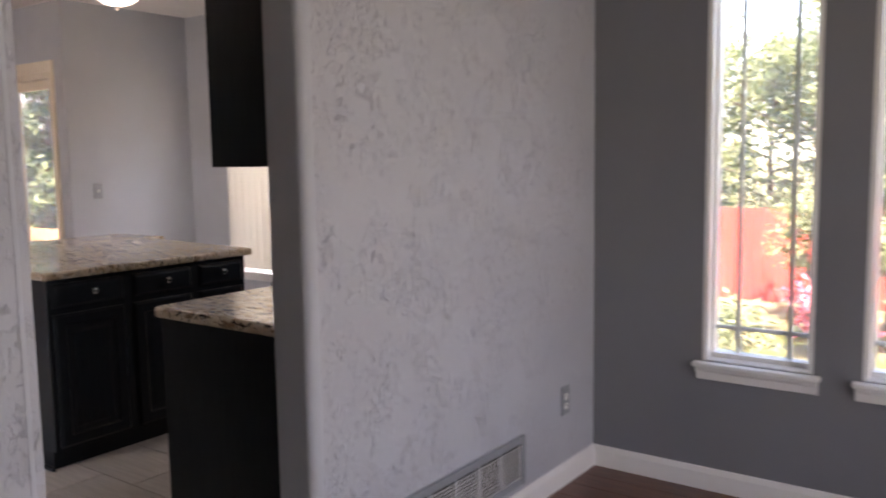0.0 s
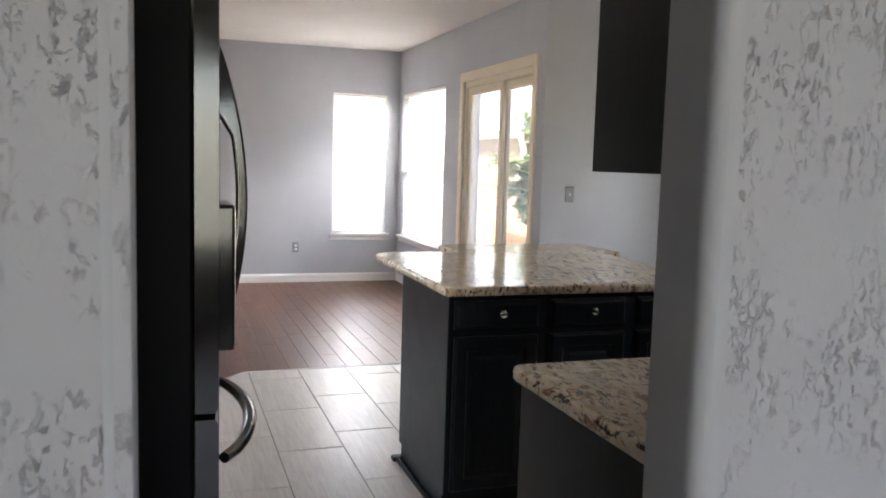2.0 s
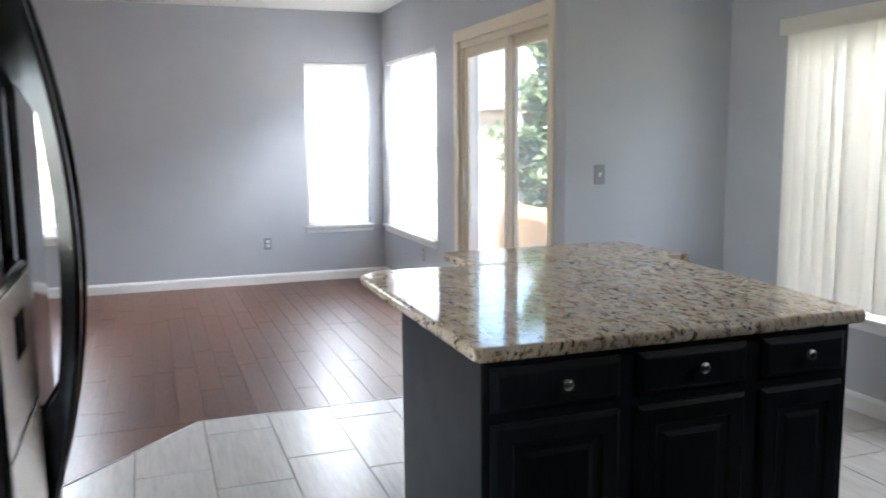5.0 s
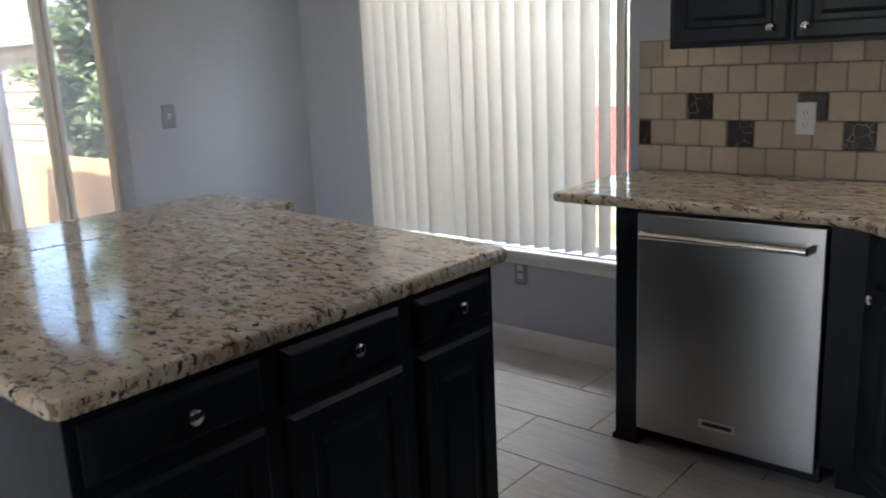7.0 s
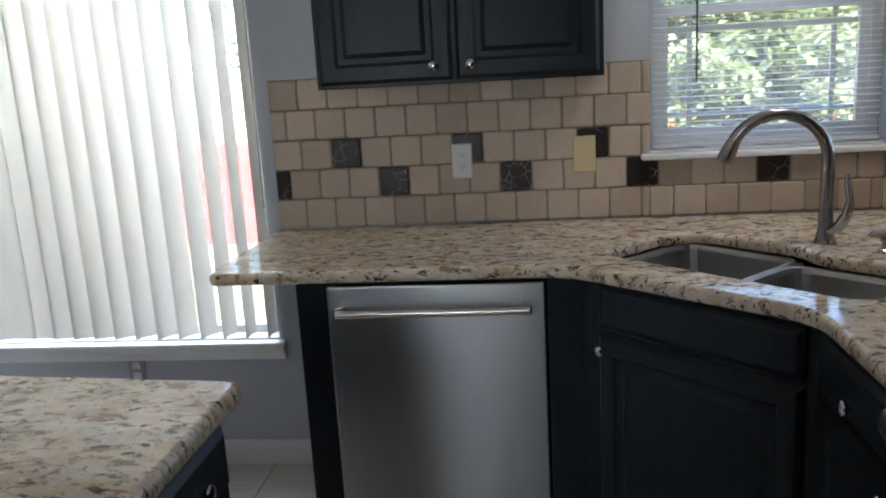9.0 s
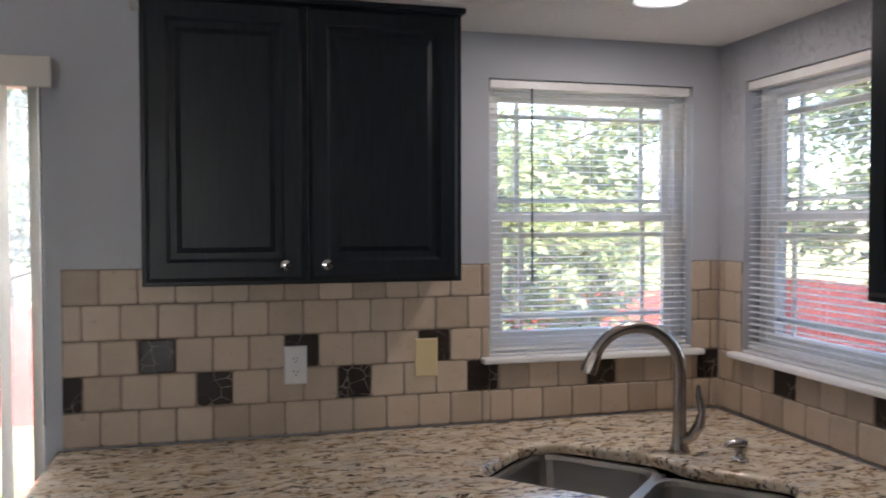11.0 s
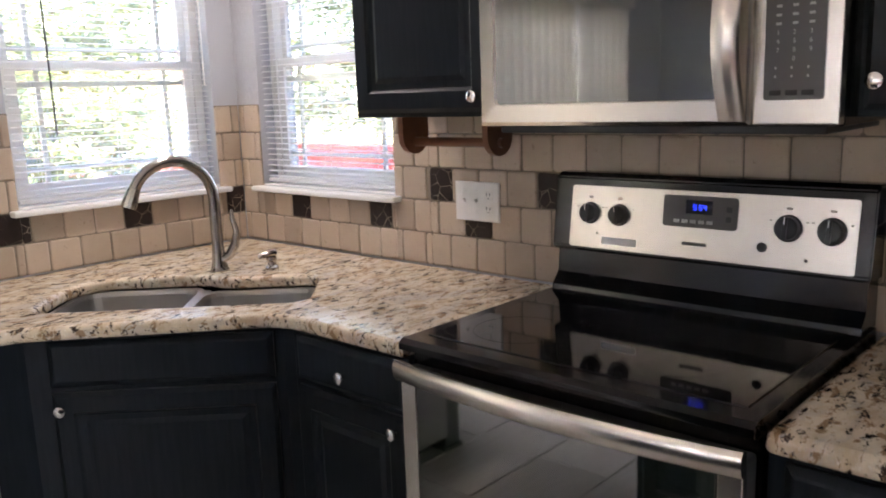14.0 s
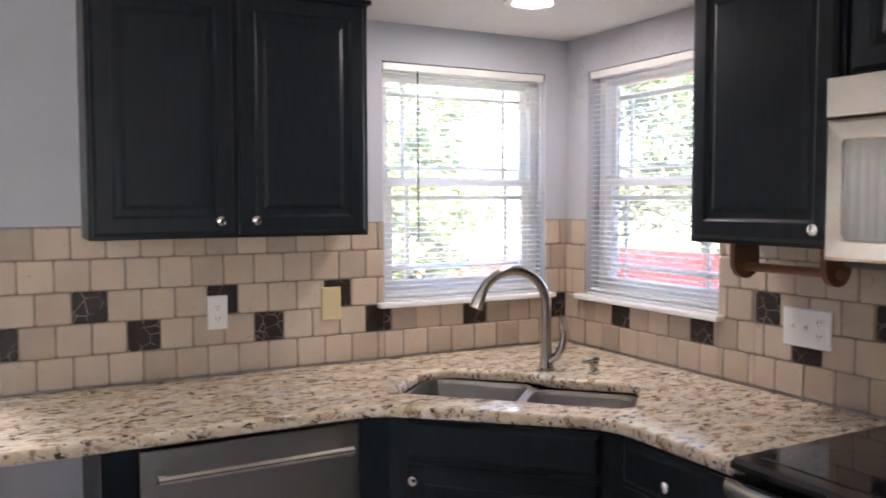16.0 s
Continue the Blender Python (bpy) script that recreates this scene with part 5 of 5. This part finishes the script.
# neighbour's house beyond the cedar fence
hs = thing("house", (-13.5, 4.5, GROUND_Z), "tan lap-sided neighbour house with grey shingle roof", "house")
HX, HY = -10.45, 1.55
part("wall", box(-18.0, HX, HY, 9.0, GROUND_Z, 1.95), SIDING, hs, "tan wall")
lap = mesh_of("siding_board", rings([[(x, 0.0, 0.0), (x, -0.018, 0.0), (x, -0.006, 0.2), (x, 0.0, 0.2)] for x in (-18.0, HX + 0.004)]), SIDING)
for k in range(12):
    ob = new("siding_board", lap)
    ob.parent = hs
    ob.matrix_local = Matrix.Translation(Vector((0, HY - 0.001, GROUND_Z + k * 0.205)) - ORIGIN[hs])
part("corner_board", box(HX - 0.09, HX + 0.02, HY - 0.03, HY + 0.06, GROUND_Z, 1.95), SIDING, hs)
part("fascia", box(-18.4, HX + 0.18, HY - 0.16, HY - 0.13, 1.80, 1.98), TRIM, hs, "white gutter board")
part("soffit", box(-18.4, HX + 0.18, HY - 0.16, HY, 1.93, 1.95), TRIM, hs)
bm = rings([[(x, HY - 0.2, 1.98), (x, 5.3, 4.0), (x, 9.5, 2.0), (x, 5.3, 3.9), (x, HY - 0.1, 1.93)] for x in (-18.4, HX + 0.18)])
part("roof", bm, SHINGLE, hs, "grey shingle roof")
part("gutter", tube([(-18.4, HY - 0.2, 1.93), (HX + 0.18, HY - 0.2, 1.93)], 0.055, 8), TRIM, hs, "white gutter")
part("downspout", tube([(HX + 0.14, HY - 0.2, 1.88), (HX + 0.12, HY - 0.13, 1.74), (HX + 0.09, HY - 0.08, 1.6), (HX + 0.07, HY - 0.06, GROUND_Z + 0.1)], 0.045, 8), TRIM, hs, "white downspout")


# a second house of the same kind beyond the west windows
copy_thing(hs, Matrix.Translation((-12.0, 13.6, 0)) @ pose(0, 0, 0, 0, 0, 90) @ hs.matrix_basis)


def tree(x, y, h, spread, leaves, mat, label, low=0.35, seed=1, size=0.09, name="tree"):
    rng = random.Random(seed)
    root = thing(name, (x, y, GROUND_Z), label, "tree" if name == "tree" else "shrub", "yard planting")
    base = Vector((x, y, GROUND_Z))
    bm = tube([base, base + Vector((0.05, 0.03, h * 0.25)), base + Vector((-0.04, 0.06, h * 0.5)), base + Vector((0.03, -0.02, h * 0.85))], [0.05 * h / 3, 0.042 * h / 3, 0.03 * h / 3, 0.008], 9)
    tips = []
    for k in range(11):
        a, f = k * 2.4 + rng.uniform(-0.4, 0.4), 0.3 + 0.055 * k
        s = base + Vector((0, 0, h * f))
        ln = spread * rng.uniform(0.5, 1.0) * (1.15 - 0.6 * abs(f - 0.5))
        e = s + Vector((math.cos(a) * ln, math.sin(a) * ln, h * rng.uniform(0.06, 0.2)))
        tube([s, s.lerp(e, 0.5) + Vector((0, 0, 0.06)), e], [0.018 * h / 3, 0.012 * h / 3, 0.004], 6, bm=bm)
        tips += [s.lerp(e, g) for g in (0.35, 0.6, 0.8, 1.0)]
    part("trunk", bm, BARK, root, "grey-brown trunk and limbs")
    tips += [base + Vector((0, 0, h * rng.uniform(0.6, 0.98))) + Vector((rng.uniform(-1, 1), rng.uniform(-1, 1), 0)) * spread * 0.3 for _ in range(12)]
    lumps = [(t, rng.uniform(0.16, 0.34) * spread) for t in tips] + [(t + Vector((rng.gauss(0, 0.2), rng.gauss(0, 0.2), rng.gauss(0, 0.15))) * spread, rng.uniform(0.1, 0.2) * spread) for t in tips]
    verts, faces = [], []
    for _ in range(leaves):
        c, r = lumps[rng.randrange(len(lumps))]
        p = c + Vector((rng.gauss(0, 0.55), rng.gauss(0, 0.55), rng.gauss(0, 0.5))) * r
        if p.z < GROUND_Z + 0.05:
            p.z = GROUND_Z + 0.05
        q = Euler((rng.uniform(-0.9, 0.9), rng.uniform(-0.9, 0.9), rng.uniform(0, 6.3))).to_matrix()
        s = size * rng.uniform(0.6, 1.3)
        b = len(verts)
        for u in ((0, -s, 0), (0.42 * s, 0, 0.12 * s), (0, s, 0), (-0.42 * s, 0, 0.12 * s)):
            verts.append(tuple(p + q @ Vector(u) - ORIGIN[root]))
        faces += [(b, b + 1, b + 2), (b, b + 2, b + 3)]
    me = bpy.data.meshes.new("crown")
    me.from_pydata(verts, [], faces)
    me.materials.append(mat)
    ob = new("crown", me)
    ob.parent = root
    tagged(ob, "loose leafy crown with gaps")
    return root


tree(-1.6, 8.6, 3.7, 1.9, 9000, LEAF2, "leafy yard tree behind the red fence", seed=3, size=0.085)
tree(0.9, 8.3, 3.3, 1.7, 8000, LEAF, "leafy yard tree overhanging the red fence", seed=4, size=0.085)
tree(3.4, 9.5, 4.0, 2.2, 9000, LEAF2, "pale green tree beyond the fence", seed=5, size=0.1)
tree(0.55, 4.6, 2.3, 0.9, 5000, LEAF2, "small leafy tree in the back yard", seed=6, size=0.07)
tree(7.2, 6.2, 4.6, 2.1, 9000, LEAF2, "yellow-green tree beyond the side fence", seed=7, size=0.1)
tree(6.8, 2.4, 4.2, 1.8, 7000, LEAF2, "yellow-green tree beyond the side fence", seed=8, size=0.1)
tree(-4.4, 8.8, 4.8, 2.0, 8000, LEAF, "leafy tree behind the back fence", seed=9, size=0.09)
tree(-9.0, 5.2, 6.0, 1.9, 9000, LEAF, "tall green tree beside the neighbour house", seed=10, size=0.1)
tree(-13.5, 13.0, 8.5, 3.6, 9000, LEAF, "tall green tree behind the neighbour house", seed=11, size=0.16)
tree(-0.45, 5.9, 1.5, 0.55, 1500, LEAF2, "climbing shrub with pale leaves before the fence", seed=12, size=0.05, name="shrub")
tree(-9.85, 1.75, 4.4, 0.55, 6000, LEAF, "slim tall green tree at the corner of the neighbour house", seed=15, size=0.08)
tree(-9.8, 1.5, 2.1, 0.6, 4000, LEAF, "dense green shrub behind the cedar fence", seed=17, size=0.07, name="shrub")
tree(1.35, 4.3, 2.1, 0.7, 3500, LEAF2, "leafy shrub in front of the red fence", seed=16, size=0.06, name="shrub")
tree(0.15, 4.0, 0.75, 0.4, 900, PETAL, "pink flowering shrub on the lawn", seed=13, size=0.045, name="shrub")
tree(-0.7, 3.4, 0.5, 0.5, 1200, LEAF2, "low yellow-green shrub on the lawn", seed=14, size=0.05, name="shrub")


# ---- wall tiles: stone pieces on a bed of grout ----
P = 0.1058
RH = 0.104
ROW_SEED = random.Random(21)


def pillow(w, h, t=0.009, seed=0):
    """A tumbled stone tile with soft uneven edges, facing -y."""
    rng = random.Random(seed)

    def loop(i, d):
        pts = []
        for cx, cz, sx, sz in ((i, i, 1, 1), (w - i, i, -1, 1), (w - i, h - i, -1, -1), (i, h - i, 1, -1)):
            k = 0.006
            pts += [(cx + (0 if sx * sz > 0 else sx * k), -d, cz + (sz * k if sx * sz > 0 else 0)), (cx + (sx * k if sx * sz > 0 else 0), -d, cz + (0 if sx * sz > 0 else sz * k))]
        return pts
    wob = [(rng.uniform(-0.0012, 0.0012), rng.uniform(-0.0012, 0.0012)) for _ in range(8)]
    ls = [[(x + a, y, z + b) for (x, y, z), (a, b) in zip(loop(i, d), wob)] for i, d in ((0.0, 0.0), (0.0, t - 0.004), (0.0015, t - 0.0012), (0.005, t))]
    return rings(ls)


SHAPES = {}


def lay(root, m, x0, x1, z0, z1, mat):
    key = (round(x1 - x0, 3), round(z1 - z0, 3), mat.name, ROW_SEED.randrange(4))
    if key not in SHAPES:
        SHAPES[key] = mesh_of("tile", pillow(key[0], key[1], seed=key[3]), mat)
    ob = new("tile", SHAPES[key])
    ob.parent = root
    ob.matrix_local = Matrix.Translation(-ORIGIN[root]) @ m @ Matrix.Translation((x0, ROW_SEED.uniform(0, 0.0012), z0))


def backsplash(label, m, length, zones, phases, dark):
    """zones: (x0, x1, z0, z1) covered; phases: a joint's x for each row; dark: (row, x) of dark tiles' left edges."""
    root = thing("backsplash", m.translation, label, "tile backsplash", "", "structure")
    bm = bmesh.new()
    for a, b, c, d in zones:
        box(a, b, -0.004, -0.0005, c, d, bm=bm)
    part("grout", bm, GROUT, root, "sandy grout bed", m)
    g = 0.004
    for row in range(6):
        z0, z1 = 0.916 + row * RH, 0.916 + (row + 1) * RH - g
        ph = phases[row % len(phases)]
        k = math.floor((0 - ph) / P) - 1
        while ph + k * P < length:
            a0, a1 = ph + k * P, ph + (k + 1) * P - g
            k += 1
            for a, b, c, d in zones:
                x0, x1, y0, y1 = max(a0, a), min(a1, b), max(z0, c), min(z1, d)
                if x1 - x0 > 0.012 and y1 - y0 > 0.012:
                    isdark = any(r == row and abs(a0 - x) < 0.03 for r, x in dark)
                    lay(root, m, x0, x1, y0, y1, DARKTILE if isdark else TRAV)
    return root


X0 = -2.15
backsplash("tumbled cream stone tiles with dark marble accents", put(X0, -0.0005, 0), 2.15,
           [(0, 1.293, 0.915, 1.435), (1.293, 2.04, 0.915, 1.106), (2.04, 2.144, 0.915, 1.435)],
           [-1.941 - X0, -1.778 - X0],
           [(2, -1.927 - X0), (1, -1.772 - X0), (2, -1.50 - X0), (1, -1.348 - X0), (2, -1.078 - X0), (1, -0.924 - X0), (1, -0.503 - X0), (1, -0.083 - X0), (1, -2.196 - X0)])
backsplash("tumbled cream stone tiles with dark marble accents behind the stove", put(-0.0005, 0, 0, -90), 2.95,
           [(0.011, 0.138, 0.915, 1.435), (0.138, 0.862, 0.915, 1.106), (0.862, 1.02, 0.915, 1.435), (1.02, 2.88, 0.915, 1.386)],
           [0.996, 0.738, 1.009, 0.956],
           [(1, 0.325), (1, 0.738), (2, 1.009), (1, 1.163), (2, 1.429), (2, 2.281)])

# ---- floor tiles ----
TW, TH, TG = 0.655, 0.318, 0.005
SHAPES2 = {}


def clip(poly, a, b, c):
    """Keep the side a*x + b*y <= c."""
    out = []
    for (x0, y0), (x1, y1) in zip(poly, poly[1:] + poly[:1]):
        d0, d1 = a * x0 + b * y0 - c, a * x1 + b * y1 - c
        if d0 <= 0:
            out.append((x0, y0))
        if d0 * d1 < 0:
            t = d0 / (d0 - d1)
            out.append((x0 + t * (x1 - x0), y0 + t * (y1 - y0)))
    return out


def tile_floor():
    rng = random.Random(5)
    for r in range(14):
        yt, yb = 0.006 - r * TH, 0.006 - (r + 1) * TH + TG
        ph = -2.26 if r % 2 == 0 else -2.035
        for k in range(-5, 6):
            xa, xb = ph + k * TW, ph + (k + 1) * TW - TG
            poly = [(xa, yb), (xb, yb), (xb, yt), (xa, yt)]
            for a, b, c in ((1, 0, 0.098), (0, 1, -0.002), (-1, 0, 4.205), (-1, -1.08, 4.205 + 1.08 * 3.2), (0, -1, 4.38)):
                poly = clip(poly, a, b, c)
                if len(poly) < 3:
                    break
            if len(poly) < 3:
                continue
            key = tuple((round(x - xa, 3), round(y - yb, 3)) for x, y in poly)
            if key not in SHAPES2:
                cx, cy = sum(p[0] for p in key) / len(key), sum(p[1] for p in key) / len(key)
                SHAPES2[key] = mesh_of("tile", rings([[(x + (cx - x) * i, y + (cy - y) * i, z) for x, y in key] for i, z in ((0, -0.006), (0, -0.0012), (0.008, 0.0))]), FTILE, False)
            ob = new("tile", SHAPES2[key])
            ob.parent = floor_tiled
            ob.location = (xa, yb, rng.uniform(-0.0004, 0.0004))


tile_floor()


def plank_floor(root, x0, x1, y0, y1, seed, wd=0.127, cut=None):
    """Staggered planks running along x."""
    rng = random.Random(seed)
    shapes = {}
    y, n_laid = y1, 0
    while y > y0:
        x = x1 - rng.uniform(0.2, 1.2)
        xe = x1
        while xe > x0:
            xs = max(x, x0)
            poly = [(xs, max(y - wd + 0.0015, y0)), (xe - 0.0015, max(y - wd + 0.0015, y0)), (xe - 0.0015, y), (xs, y)]
            if cut:
                for a, b, c in cut:
                    poly = clip(poly, a, b, c)
                    if len(poly) < 3:
                        break
            if len(poly) >= 3 and xe - xs > 0.02:
                cx, cy = sum(p[0] for p in poly) / len(poly), sum(p[1] for p in poly) / len(poly)
                me = mesh_of("plank", rings([[(px - xs + (cx - px) * i, py - y + (cy - py) * i * 3, z) for px, py in poly] for i, z in ((0, -0.01), (0, -0.0015), (0.006, 0.0))]), WOOD, False)
                ob = new("plank", me)
                ob.parent = root
                ob.location = (xs, y, 0)
                n_laid += 1
            xe = xs
            x = xs - rng.choice((0.6, 0.9, 1.2, 1.5))
        y -= wd
    return n_laid


plank_floor(floor_wood, WX + 0.002, NOOK_X + 0.032, -6.0, SD_Y - 0.002, 31)
tagged(part("plank_field", box(WX + 0.002, NOOK_X, SY, -6.003, -0.01, 0.0), WOOD, floor_wood), kind="stuff")
bm = bmesh.new()
rings([[(-4.207, -3.2, z), (-4.207, -4.38, z), (-2.94, -4.38, z)] for z in (-0.0035, 0.0)], bm=bm)
tagged(part("floor_corner", bm, WOOD), "dark wood floor meeting the tile at an angle", "floor", "", "structure")
plank_floor(floor_dining, DIN_X + 0.001, 3.0, -4.2, DIN_Y - 0.002, 32)
bm = box(3.003, 4.6, SY, DIN_Y, -0.01, 0.0)
box(DIN_X, 3.0, SY, -4.21, -0.01, 0.0, bm=bm)
tagged(part("plank_field", bm, WOOD, floor_dining), kind="stuff")
